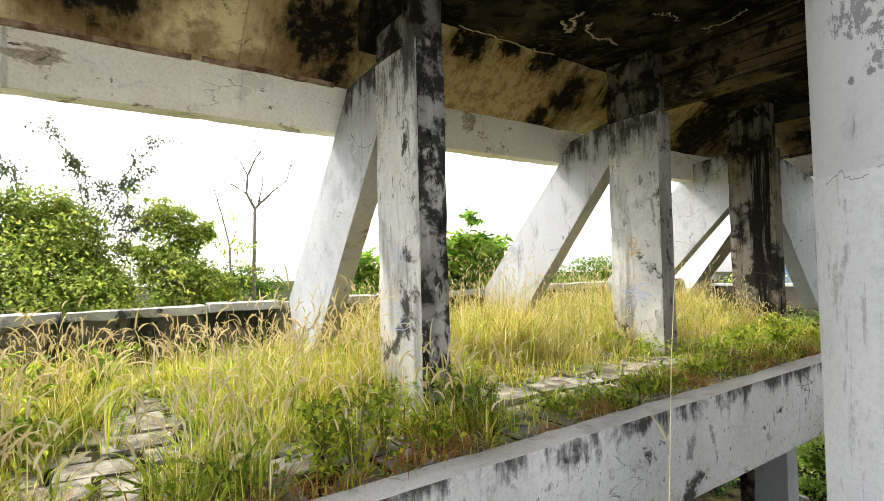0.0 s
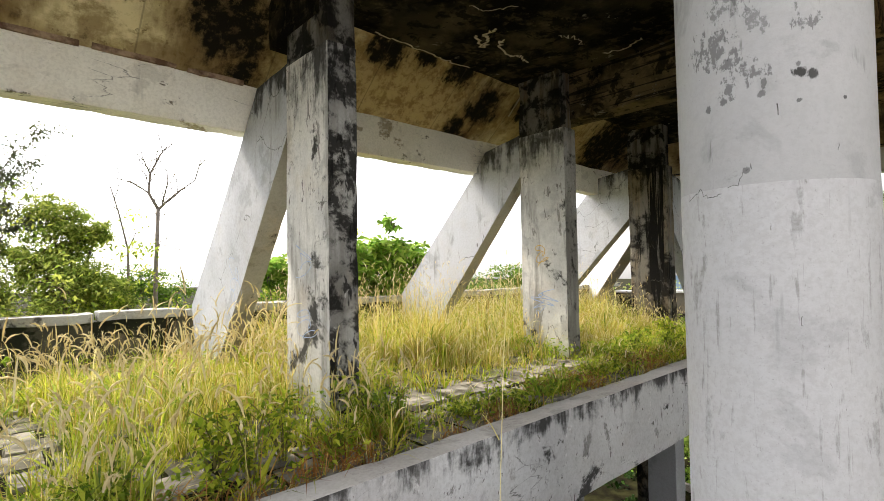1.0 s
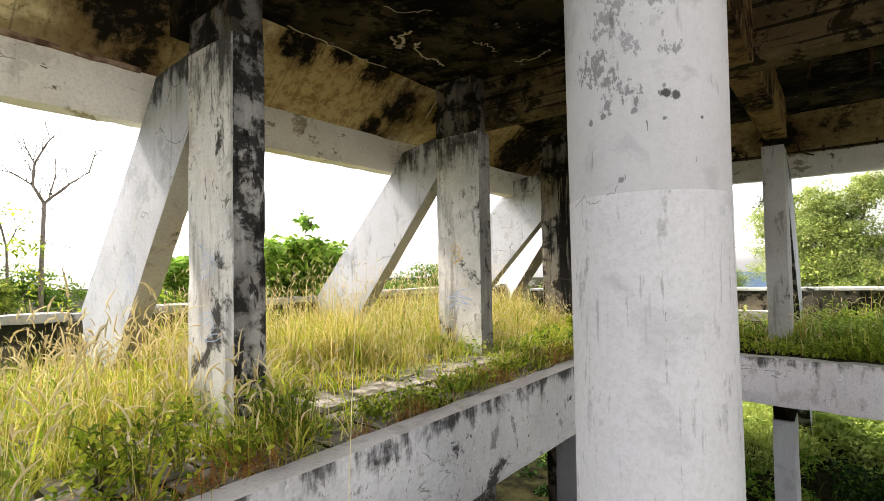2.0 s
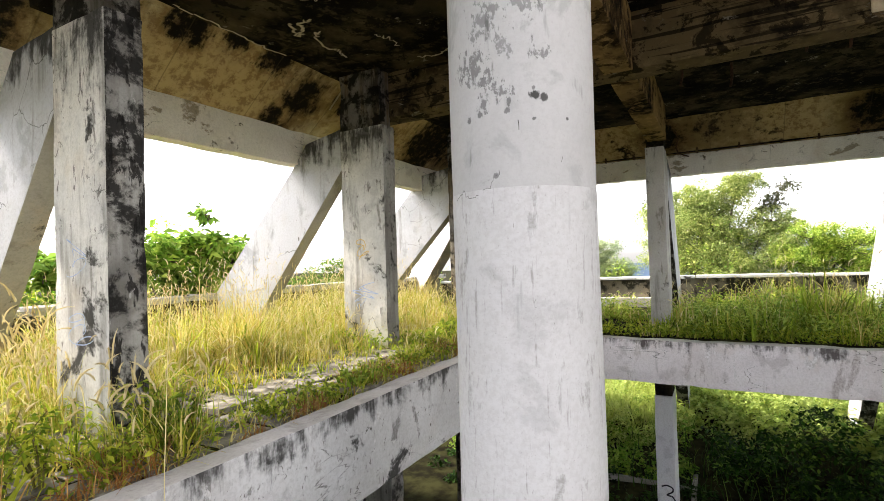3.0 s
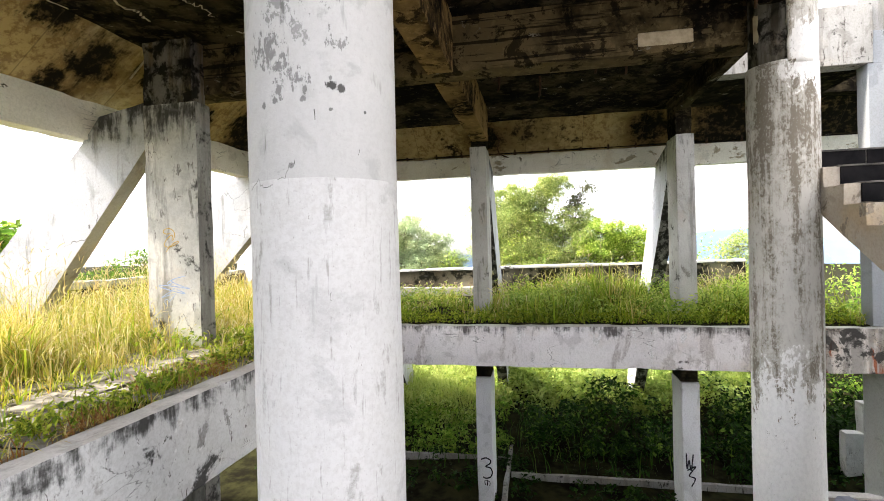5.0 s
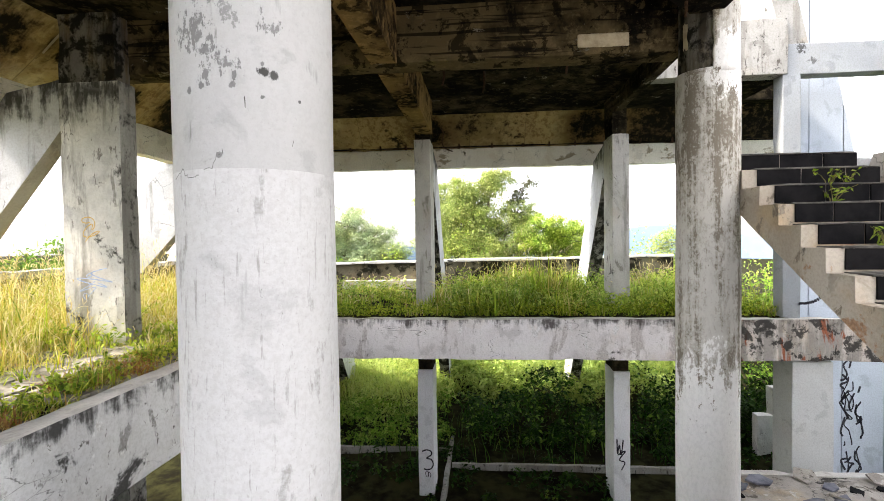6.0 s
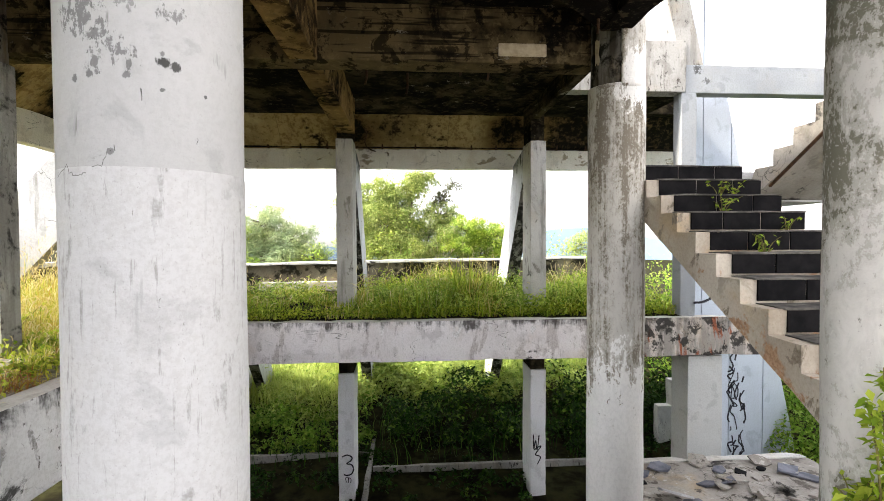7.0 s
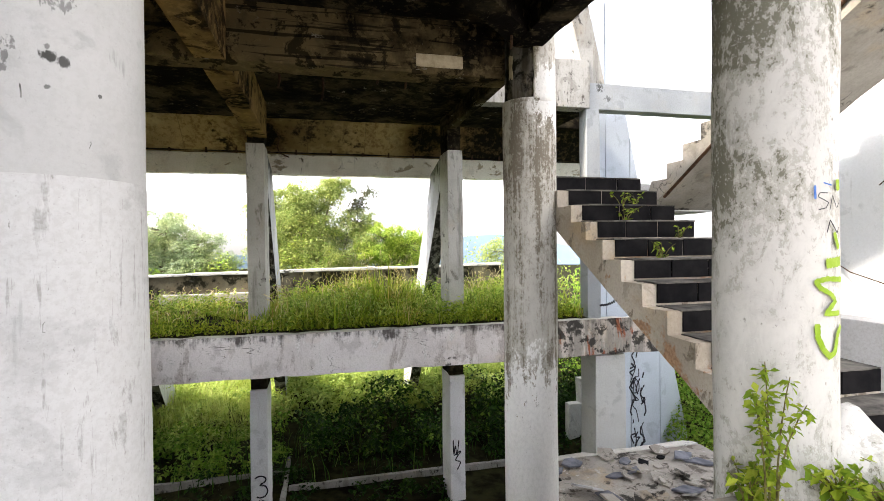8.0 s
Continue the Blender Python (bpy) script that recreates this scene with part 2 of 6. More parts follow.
def weathered(name, paint, bare, grime, seed, bias, level=0.58, drip=0.3, coats=(), coat=(0.8, 0.79, 0.77)):
    """Old paint worn off in ragged flecks, grime in vertical runs. bias: (place, radius, amount) where it is worse or better."""
    k = Nodes(name)
    sh = (seed, seed * 1.3, seed * 0.7)
    fine = k.noise(34, 12, 0.74, stretch=(1, 1, 0.7), shift=sh)
    mid = k.noise(9, 13, 0.74, stretch=(1, 1, 0.6), shift=sh, warp=0.5)
    big = k.noise(1.7, 5, 0.55, stretch=(1, 1, 0.5), shift=sh)
    runs = k.noise(13, 8, 0.66, stretch=(1, 1, 0.05), shift=sh)
    wear = k.calc("ADD", k.calc("ADD", k.calc("MULTIPLY", big, 0.22), k.calc("MULTIPLY", mid, 0.4)), k.calc("ADD", k.calc("MULTIPLY", fine, 0.38), k.calc("MULTIPLY", k.calc("ADD", runs, -0.5), drip)))
    wear = k.calc("ADD", k.calc("MULTIPLY", wear, 2.4), -0.7)
    for at, radius, amount in bias:
        far = k.n.new("ShaderNodeVectorMath")
        far.operation = "DISTANCE"
        k.put(far.inputs[0], k.pos)
        far.inputs[1].default_value = at
        wear = k.calc("ADD", wear, k.ramp(far.outputs["Value"], radius, radius * 0.25, 0.0, amount))
    color = k.mix(k.ramp(mid, 0.4, 0.62), paint, tuple(c * 0.86 for c in paint))
    color = k.mix(k.ramp(wear, level - 0.05, level - 0.01, 0, 0.85), color, bare)
    color = k.mix(k.ramp(wear, level + 0.07, level + 0.12, 0, 0.92), color, grime)
    chips = k.calc("MULTIPLY", k.ramp(k.noise(46, 9, 0.7, shift=(seed, 3, 8), warp=0.4), 0.57, 0.62), k.ramp(mid, 0.42, 0.58))
    color = k.mix(k.calc("MULTIPLY", chips, 0.8), color, tuple(c * 1.04 for c in paint))
    pits = k.ramp(k.noise(27, 10, 0.72, stretch=(1, 1, 0.55), shift=(seed, 6, 1)), 0.635, 0.68)
    color = k.mix(k.calc("MULTIPLY", pits, 0.7), color, tuple(c * 0.55 for c in grime))
    for at, radius in coats:
        far = k.n.new("ShaderNodeVectorMath")
        far.operation = "DISTANCE"
        k.put(far.inputs[0], k.pos)
        far.inputs[1].default_value = at
        edge = k.calc("ADD", k.calc("DIVIDE", far.outputs["Value"], radius), k.calc("ADD", k.calc("MULTIPLY", mid, 2.2), k.calc("ADD", k.calc("MULTIPLY", fine, 1.2), k.calc("MULTIPLY", runs, 1.0))))
        fresh = k.calc("MULTIPLY", k.ramp(edge, 3.22, 3.1), k.ramp(k.noise(60, 6, 0.7, shift=(seed, 2, 2)), 0.66, 0.6, 0.35, 1.0))
        color = k.mix(fresh, color, k.mix(k.ramp(fine, 0.42, 0.62, 0, 0.5), coat, tuple(c * 0.8 for c in coat)))
    k.bump(k.calc("ADD", k.calc("MULTIPLY", chips, 0.5), k.calc("SUBTRACT", k.calc("MULTIPLY", fine, 0.6), k.calc("MULTIPLY", pits, 0.6))), 0.5, 0.01)
    return k.done(color, 0.92)


G_AT, H_AT = (5.45, -2.45, 0.285), (2.45, -2.45, 0.267)
ROUND_G = weathered("stained round column", (0.55, 0.53, 0.49), (0.4, 0.375, 0.33), (0.2, 0.175, 0.14), 21.0,
                    [(on_shaft(*G_AT, 95, 2.3), 0.5, 0.12), (on_shaft(*G_AT, 130, 2.0), 0.4, 0.06), (on_shaft(*G_AT, 205, 1.1), 0.30, 0.10), (on_shaft(*G_AT, 205, 0.5), 0.34, 0.10), (on_shaft(*G_AT, 200, 0.05), 0.28, 0.10), (on_shaft(*G_AT, 110, 1.5), 0.7, 0.05)], 0.515, 0.5,
                    [(on_shaft(*G_AT, 150, -1.35), 1.2), (on_shaft(*G_AT, 120, -2.4), 1.2), (on_shaft(*G_AT, 225, -1.6), 1.2), (on_shaft(*G_AT, 236, 2.7), 0.35)])
ROUND_H = weathered("flaking round column", (0.55, 0.54, 0.515), (0.38, 0.37, 0.335), (0.16, 0.155, 0.12), 31.0,
                    [(on_shaft(*H_AT, 75, 2.3), 0.55, 0.13), (on_shaft(*H_AT, 110, 2.45), 0.4, 0.08), (on_shaft(*H_AT, 60, 1.5), 0.4, 0.10), (on_shaft(*H_AT, 130, 1.4), 0.28, 0.08), (on_shaft(*H_AT, 160, 2.2), 0.4, 0.03), (on_shaft(*H_AT, 150, 1.75), 0.3, -0.06),
                     (on_shaft(*H_AT, 110, 0.55), 0.75, -0.06), (on_shaft(*H_AT, 170, 0.5), 0.7, -0.10)], 0.485, 0.15)
STRINGER = concrete("stair concrete", (0.54, 0.49, 0.42), (0.4, 0.345, 0.28), mould=0.62, seed=14.0, warm=0.5, cracks=False, flakes=((2.6, 0.57, (0.44, 0.28, 0.18), 0.7, 2.0), (6.0, 0.57, (0.3, 0.26, 0.21), 0.6, 5.0)))
STAIR_UNDER = concrete("grey stair underside", (0.36, 0.34, 0.31), (0.22, 0.205, 0.18), mould=0.56, seed=54.0, warm=0.35)
END_WALL = concrete("white wall panels", (0.84, 0.86, 0.88), (0.76, 0.79, 0.82), mould=0.76, seed=59.0, warm=0.03, cracks=False, speck=0.12)
FIN = concrete("pale blue-white panels", (0.53, 0.58, 0.65), (0.48, 0.53, 0.6), mould=0.74, seed=19.0, warm=0.0, cracks=False)
GREY_P = concrete("smooth grey post", (0.56, 0.56, 0.54), (0.5, 0.5, 0.48), mould=0.72, seed=26.0, warm=0.1, cracks=False)
GREY_L = concrete("pale lower shaft", (0.88, 0.88, 0.9), (0.82, 0.82, 0.84), mould=0.75, seed=24.0, warm=0.05, cracks=False)
GREY = concrete("grey lower plaster", (0.55, 0.55, 0.56), (0.47, 0.47, 0.48), mould=0.75, seed=23.0, warm=0.05, cracks=False)
RUBBLE = concrete("broken slab", (0.44, 0.41, 0.37), (0.24, 0.215, 0.19), mould=0.58, seed=25.0, warm=0.5, flakes=((4.0, 0.55, (0.17, 0.15, 0.13), 1.0, 2.0), (7.0, 0.6, (0.6, 0.57, 0.53), 1.0, 6.0)))


def soffit(name, seed, brown=(0.06, 0.048, 0.028), share=0.53, lines=0.5):
    """Sooty underside of slab and beams: near black, brown where less sooty, board marks, and pale scabs where the plaster fell."""
    k = Nodes(name)
    big = k.noise(1.1, 8, 0.62, shift=(seed, 2, 0))
    fine = k.noise(9, 9, 0.66, shift=(0, seed, 3), warp=0.3)
    color = k.mix(k.ramp(big, share - 0.1, share + 0.1), (0.007, 0.006, 0.005), brown)
    color = k.mix(k.ramp(fine, 0.52, 0.62, 0, 0.7), color, k.mix(0.5, color, tuple(c * 1.8 for c in brown)))
    color = k.mix(k.ramp(k.noise(4, 11, 0.7, shift=(seed, 5, 1), warp=0.5), 0.53, 0.58, 0, 0.8), color, (0.006, 0.005, 0.004))
    boards = k.ramp(k.noise(6.0, 3, 0.5, stretch=(0.12, 0.12, 3.4), shift=(seed, 0, 0)), 0.55, 0.6, 0, lines)
    color = k.mix(boards, color, (0.008, 0.007, 0.006))
    rim = k.noise(2.4, 12, 0.62, stretch=(1.0, 1.0, 2.4), shift=(seed * 3, 1, 5), warp=0.8)
    scab = k.calc("MULTIPLY", k.calc("MULTIPLY", k.ramp(rim, 0.60, 0.612), k.ramp(rim, 0.65, 0.635)), k.ramp(k.noise(3.1, 6, 0.7, shift=(seed, 8, 2)), 0.55, 0.62))
    color = k.mix(scab, color, (0.2, 0.18, 0.14))
    color = k.mix(k.ramp(k.noise(30, 5, 0.6, shift=(seed, 9, 9)), 0.68, 0.72, 0, 0.7), color, (0.14, 0.125, 0.095))
    k.bump(k.calc("ADD", k.calc("MULTIPLY", fine, 0.7), scab), 0.8, 0.02)
    k.done(color, 1.0)
    k.bsdf.inputs["Specular IOR Level"].default_value = 0.02
    return k.m


SOFFIT = soffit("sooty slab", 0.0)
SOFFIT_BEAM = soffit("sooty beam", 4.0)
SOFFIT_BROWN = soffit("brown board-marked beam", 4.0, (0.12, 0.09, 0.047), 0.46, 0.8)


def ochre(name, seed, dark, blooms=(), pale=(0.7, 0.6, 0.37), deep=(0.56, 0.45, 0.23), seam=None, stains=()):
    """Yellowed plaster facing with cast joints, brown stains and black rot with sharp edges. blooms: where the rot has spread from."""
    k = Nodes(name)
    big = k.noise(0.8, 8, 0.58, shift=(seed, 0, 0))
    fine = k.noise(9, 12, 0.72, shift=(0, seed, 3), warp=0.12)
    color = k.mix(k.ramp(k.noise(1.6, 5, shift=(3, seed, 0)), 0.38, 0.62), pale, deep)
    color = k.mix(k.ramp(fine, 0.5, 0.62, 0, 0.5), color, tuple(c * 0.62 for c in deep))
    color = k.mix(k.ramp(k.noise(11, 8, 0.7, stretch=(1, 1, 0.4), shift=(seed, 1, 8)), 0.6, 0.66, 0, 0.75), color, (0.1, 0.075, 0.04))
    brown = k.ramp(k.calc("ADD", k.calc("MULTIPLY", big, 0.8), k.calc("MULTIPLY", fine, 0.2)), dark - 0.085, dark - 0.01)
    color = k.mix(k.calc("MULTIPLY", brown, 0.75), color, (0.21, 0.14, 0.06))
    runs = k.noise(7.5, 9, 0.68, stretch=(1, 0.35, 0.35), shift=(seed, 2, 5))
    rot = k.ramp(k.calc("ADD", k.calc("MULTIPLY", big, 0.6), k.calc("ADD", k.calc("MULTIPLY", fine, 0.22), k.calc("MULTIPLY", runs, 0.18))), dark + 0.005, dark + 0.06)
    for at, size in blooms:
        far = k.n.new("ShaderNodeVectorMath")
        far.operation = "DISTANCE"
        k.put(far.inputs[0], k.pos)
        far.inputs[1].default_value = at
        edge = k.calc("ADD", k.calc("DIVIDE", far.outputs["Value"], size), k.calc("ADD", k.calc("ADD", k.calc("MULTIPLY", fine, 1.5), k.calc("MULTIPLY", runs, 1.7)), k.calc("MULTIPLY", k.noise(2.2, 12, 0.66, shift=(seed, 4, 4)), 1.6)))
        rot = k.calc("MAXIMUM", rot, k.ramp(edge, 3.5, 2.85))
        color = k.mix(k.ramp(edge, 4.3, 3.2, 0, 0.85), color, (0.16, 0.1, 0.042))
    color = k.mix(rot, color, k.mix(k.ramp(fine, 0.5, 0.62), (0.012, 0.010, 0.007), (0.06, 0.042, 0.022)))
    for at, size in stains:
        far = k.n.new("ShaderNodeVectorMath")
        far.operation = "DISTANCE"
        k.put(far.inputs[0], k.pos)
        far.inputs[1].default_value = at
        edge = k.calc("ADD", k.calc("DIVIDE", far.outputs["Value"], size), k.calc("MULTIPLY", k.noise(5, 10, 0.7, shift=(seed, 7, 2), warp=0.4), 2.2))
        color = k.mix(k.calc("MULTIPLY", k.ramp(edge, 2.3, 1.7), k.calc("SUBTRACT", 0.8, rot)), color, k.mix(k.ramp(fine, 0.45, 0.6), (0.46, 0.34, 0.16), (0.25, 0.16, 0.07)))
    if seam:
        w = k.calc("PINGPONG", k.calc("ADD", k.axis(seam), k.calc("MULTIPLY", fine, 0.012)), 0.55)
        color = k.mix(k.ramp(w, 0.009, 0.004, 0, 0.4), color, (0.06, 0.045, 0.03))
    k.bump(k.calc("SUBTRACT", k.calc("MULTIPLY", fine, 0.6), rot), 0.7, 0.02)
    return k.done(color, 0.95)


RIB = soffit("brown stained rib", 9.0, (0.24, 0.155, 0.066), 0.47, 0.2)
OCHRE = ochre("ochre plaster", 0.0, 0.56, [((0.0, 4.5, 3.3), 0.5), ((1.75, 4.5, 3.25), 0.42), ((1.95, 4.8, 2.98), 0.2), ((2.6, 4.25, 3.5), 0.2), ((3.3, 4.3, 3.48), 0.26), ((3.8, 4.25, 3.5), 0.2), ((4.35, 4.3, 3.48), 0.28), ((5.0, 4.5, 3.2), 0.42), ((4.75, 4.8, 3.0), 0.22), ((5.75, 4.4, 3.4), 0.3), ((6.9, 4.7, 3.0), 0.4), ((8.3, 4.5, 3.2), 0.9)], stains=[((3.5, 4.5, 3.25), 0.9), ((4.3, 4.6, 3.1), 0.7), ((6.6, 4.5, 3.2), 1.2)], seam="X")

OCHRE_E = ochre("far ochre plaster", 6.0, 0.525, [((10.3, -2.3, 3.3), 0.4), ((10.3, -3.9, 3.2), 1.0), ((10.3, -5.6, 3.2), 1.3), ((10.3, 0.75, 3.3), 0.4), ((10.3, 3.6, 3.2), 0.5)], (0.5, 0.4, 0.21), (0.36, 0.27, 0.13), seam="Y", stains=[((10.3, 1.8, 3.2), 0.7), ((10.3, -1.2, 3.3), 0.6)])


def simple(name, a, b, scale=6.0, rough=0.85, bump=0.3, spec=0.08):
    k = Nodes(name)
    n = k.noise(scale, 8, 0.62)
    k.bump(n, bump, 0.01)
    m = k.done(k.mix(k.ramp(n, 0.35, 0.65), a, b), rough)
    k.bsdf.inputs["Specular IOR Level"].default_value = spec
    return m


TILE = simple("black glazed tile", (0.006, 0.006, 0.007), (0.014, 0.013, 0.014), 7, 0.7, 0.15, 0.04)
SLATE = simple("blue-grey tile", (0.09, 0.095, 0.12), (0.2, 0.205, 0.24), 6, 0.7, 0.3, 0.2)
TREAD = simple("dusty tread", (0.05, 0.047, 0.045), (0.16, 0.15, 0.135), 5, 0.9)
EARTH = simple("earth with litter", (0.008, 0.007, 0.004), (0.03, 0.03, 0.012), 2.5, 0.95, 0.6, 0.02)
PAVER = simple("paving slab", (0.09, 0.084, 0.062), (0.3, 0.28, 0.24), 6, 0.92, 0.5)
IRON = simple("rusty iron", (0.035, 0.022, 0.014), (0.09, 0.05, 0.03), 30, 0.8)
BATTEN = simple("old timber batten", (0.12, 0.07, 0.045), (0.36, 0.26, 0.18), 9, 0.95, 0.5)
BARK = simple("bark", (0.09, 0.07, 0.05), (0.2, 0.17, 0.13), 20, 0.95, 0.8)
DEADWOOD = simple("dead grey branches", (0.12, 0.10, 0.085), (0.2, 0.17, 0.14), 20, 0.95)
# Distance haze is put into the blue base colour of the hills.
HILL_HAZE = simple("far hills in painted haze", (0.19, 0.27, 0.39), (0.22, 0.3, 0.42), 0.01, 1.0, 0.0, 0.0)
INK_BLUE = simple("blue spray paint", (0.26, 0.36, 0.58), (0.42, 0.5, 0.64), 20, 0.7)
INK_GREEN = simple("green spray paint", (0.2, 0.33, 0.02), (0.28, 0.4, 0.05), 20, 0.6)
INK_DARK = simple("dark spray paint", (0.02, 0.02, 0.03), (0.06, 0.06, 0.07), 20, 0.7)
INK_PEN = simple("blue pen", (0.05, 0.13, 0.4), (0.1, 0.2, 0.5), 20, 0.7)
INK_YELLOW = simple("yellow spray paint", (0.6, 0.38, 0.08), (0.65, 0.45, 0.15), 20, 0.7)
PIT = simple("pitted plaster", (0.1, 0.1, 0.095), (0.25, 0.25, 0.24), 60, 0.95)
PALE = simple("pale bare plaster", (0.36, 0.3, 0.21), (0.5, 0.43, 0.31), 12, 0.95)


def leafy(name, colors, through=0.45, rough=0.6, drift=(1.25, 1.05, 0.6)):
    """Thin leaves and blades: each island takes its own shade, and part of the light passes through."""
    k = Nodes(name)
    rnd = k.n.new("ShaderNodeNewGeometry").outputs["Random Per Island"]
    r = k.n.new("ShaderNodeValToRGB")
    e = r.color_ramp.elements
    while len(e) < len(colors):
        e.new(0.5)
    for i, c in enumerate(colors):
        e[i].position, e[i].color = i / (len(colors) - 1), (*c, 1)
    k.put(r.inputs[0], rnd)
    color = k.mix(k.ramp(k.noise(1.1, 3), 0.35, 0.65, 0.0, 0.5), r.outputs[0], k.mix(1.0, r.outputs[0], drift, "MULTIPLY"))
    k.done(color, rough)
    t = k.n.new("ShaderNodeBsdfTranslucent")
    k.put(t.inputs["Color"], color)
    s = k.n.new("ShaderNodeMixShader")
    s.inputs[0].default_value = through
    k.l.new(k.bsdf.outputs[0], s.inputs[1])
    k.l.new(t.outputs[0], s.inputs[2])
    k.l.new(s.outputs[0], k.out.inputs["Surface"])
    return k.m


STRAW = leafy("dry straw grass", [(0.64, 0.52, 0.2), (0.52, 0.48, 0.11), (0.76, 0.68, 0.38), (0.3, 0.35, 0.045), (0.44, 0.26, 0.09)], 0.4, drift=(1.12, 0.98, 0.7))
BLADE = leafy("green grass", [(0.21, 0.3, 0.02), (0.38, 0.44, 0.035), (0.06, 0.11, 0.01), (0.54, 0.52, 0.08)], 0.4)
BLADE_E = leafy("lush green grass", [(0.2, 0.34, 0.03), (0.36, 0.48, 0.05), (0.045, 0.1, 0.01), (0.58, 0.6, 0.14)], 0.45)
# Lit copy of the grass, sunlight put into its pale tones.
BLADE_SUNLIT = leafy("sunlit tall grass", [(0.45, 0.54, 0.14), (0.6, 0.65, 0.26), (0.26, 0.38, 0.07)], 0.5, drift=(1.12, 1.03, 0.8))
SEED = leafy("grass seed heads", [(0.74, 0.66, 0.4), (0.66, 0.56, 0.3), (0.8, 0.73, 0.5), (0.55, 0.45, 0.22)], 0.4, drift=(1, 0.96, 0.88))
LEAF_MID = leafy("green tree leaves", [(0.05, 0.12, 0.015), (0.1, 0.2, 0.025), (0.19, 0.3, 0.05)], 0.3)
LEAF_SPRAY = leafy("grey spray leaves", [(0.09, 0.1, 0.06), (0.15, 0.17, 0.1), (0.06, 0.075, 0.04)], 0.2)
LEAF_YELLOW = leafy("yellow-green tree leaves", [(0.27, 0.35, 0.06), (0.4, 0.46, 0.1), (0.09, 0.15, 0.022), (0.19, 0.28, 0.04)], 0.45, drift=(1.2, 1.0, 0.7))
LEAF_GREY = leafy("grey-green leaves", [(0.32, 0.42, 0.24), (0.46, 0.54, 0.36), (0.16, 0.24, 0.11)], 0.5)
LEAF_BRIGHT = leafy("bright broad leaves", [(0.1, 0.23, 0.025), (0.18, 0.34, 0.045), (0.32, 0.45, 0.09), (0.05, 0.12, 0.012)], 0.4)
# Shade, with a few bright glints, is put into these leaf colours.
LEAF_SHADE = leafy("shade-coloured undergrowth leaves", [(0.008, 0.025, 0.004), (0.015, 0.045, 0.006), (0.04, 0.11, 0.014), (0.01, 0.03, 0.005), (0.2, 0.36, 0.06)], 0.25, 0.4)
LEAF_FAR = leafy("fresh far leaves", [(0.4, 0.55, 0.1), (0.55, 0.66, 0.18), (0.13, 0.24, 0.035), (0.28, 0.44, 0.07)], 0.55)
# Sunshine on the far trees is put into these light colours.
LEAF_SUN = leafy("sunlit yellow-green leaves", [(0.4, 0.48, 0.15), (0.54, 0.59, 0.24), (0.16, 0.24, 0.06), (0.3, 0.4, 0.11)], 0.5, drift=(1.12, 1.0, 0.8))
# Near-black copy of the leaf colours, deep shade painted in.
LEAF_DEEP_SHADE = leafy("leaves coloured as deep shade", [(0.006, 0.016, 0.003), (0.015, 0.042, 0.006), (0.035, 0.085, 0.012)], 0.2)
LEAF_NETTLE = leafy("nettle leaves", [(0.1, 0.19, 0.02), (0.2, 0.31, 0.03), (0.34, 0.43, 0.07)], 0.4)
DEAD = leafy("dead brown grass", [(0.3, 0.15, 0.05), (0.2, 0.09, 0.03), (0.42, 0.27, 0.1)], 0.2)
# Lit copy of the undergrowth leaves, with the sunlight in the colour.
LEAF_SUNLIT = leafy("lush sunlit leaves", [(0.36, 0.47, 0.11), (0.5, 0.59, 0.2), (0.18, 0.29, 0.06)], 0.5, drift=(1.15, 1.03, 0.8))
LEAF_WEED = leafy("weed leaves", [(0.3, 0.41, 0.035), (0.46, 0.53, 0.07), (0.08, 0.15, 0.014), (0.22, 0.34, 0.03)], 0.45)
STEM = simple("weed stems", (0.1, 0.09, 0.03), (0.2, 0.18, 0.06), 20, 0.8)


# ---- helpers ----
def part(name, bm, material, parent=None, label="", smooth=False):
    me = bpy.data.meshes.new(name)
    bm.to_mesh(me)
    bm.free()
    return link(name, me, material, parent, label, smooth)


def link(name, me, material, parent=None, label="", smooth=False):
    ob = new(name, me)
    for m in material if isinstance(material, (list, tuple)) else [material]:
        me.materials.append(m)
    if smooth:
        me.polygons.foreach_set("use_smooth", [True] * len(me.polygons))
    if parent:
        ob.parent = parent
    if label:
        ob["label"] = label
    return ob


def thing(name, label, category, group="", kind=""):
    return tagged(new(name), label, category, group, kind)


def worn(bm, amount, cell=0.12, chip=0.0):
    """Cut a mesh finer and push its corners in unevenly, so that edges look worn and cast by hand."""
    for _ in range(7):
        long = [e for e in bm.edges if e.calc_length() > cell * 2]
        if not long or len(bm.edges) > 60000:
            break
        bmesh.ops.subdivide_edges(bm, edges=long, cuts=1, use_grid_fill=True)
    bmesh.ops.recalc_face_normals(bm, faces=bm.faces[:])
    bm.normal_update()
    for v in bm.verts:
        n = noise.noise_vector(v.co * 2.3) * amount + noise.noise_vector(v.co * 9.0) * amount * 0.5
        v.co += n
        if chip and len({tuple(round(c, 1) for c in f.normal) for f in v.link_faces}) > 1:
            v.co -= v.normal * max(0.0, noise.noise(v.co * 5.0) - 0.05) * chip
    return bm


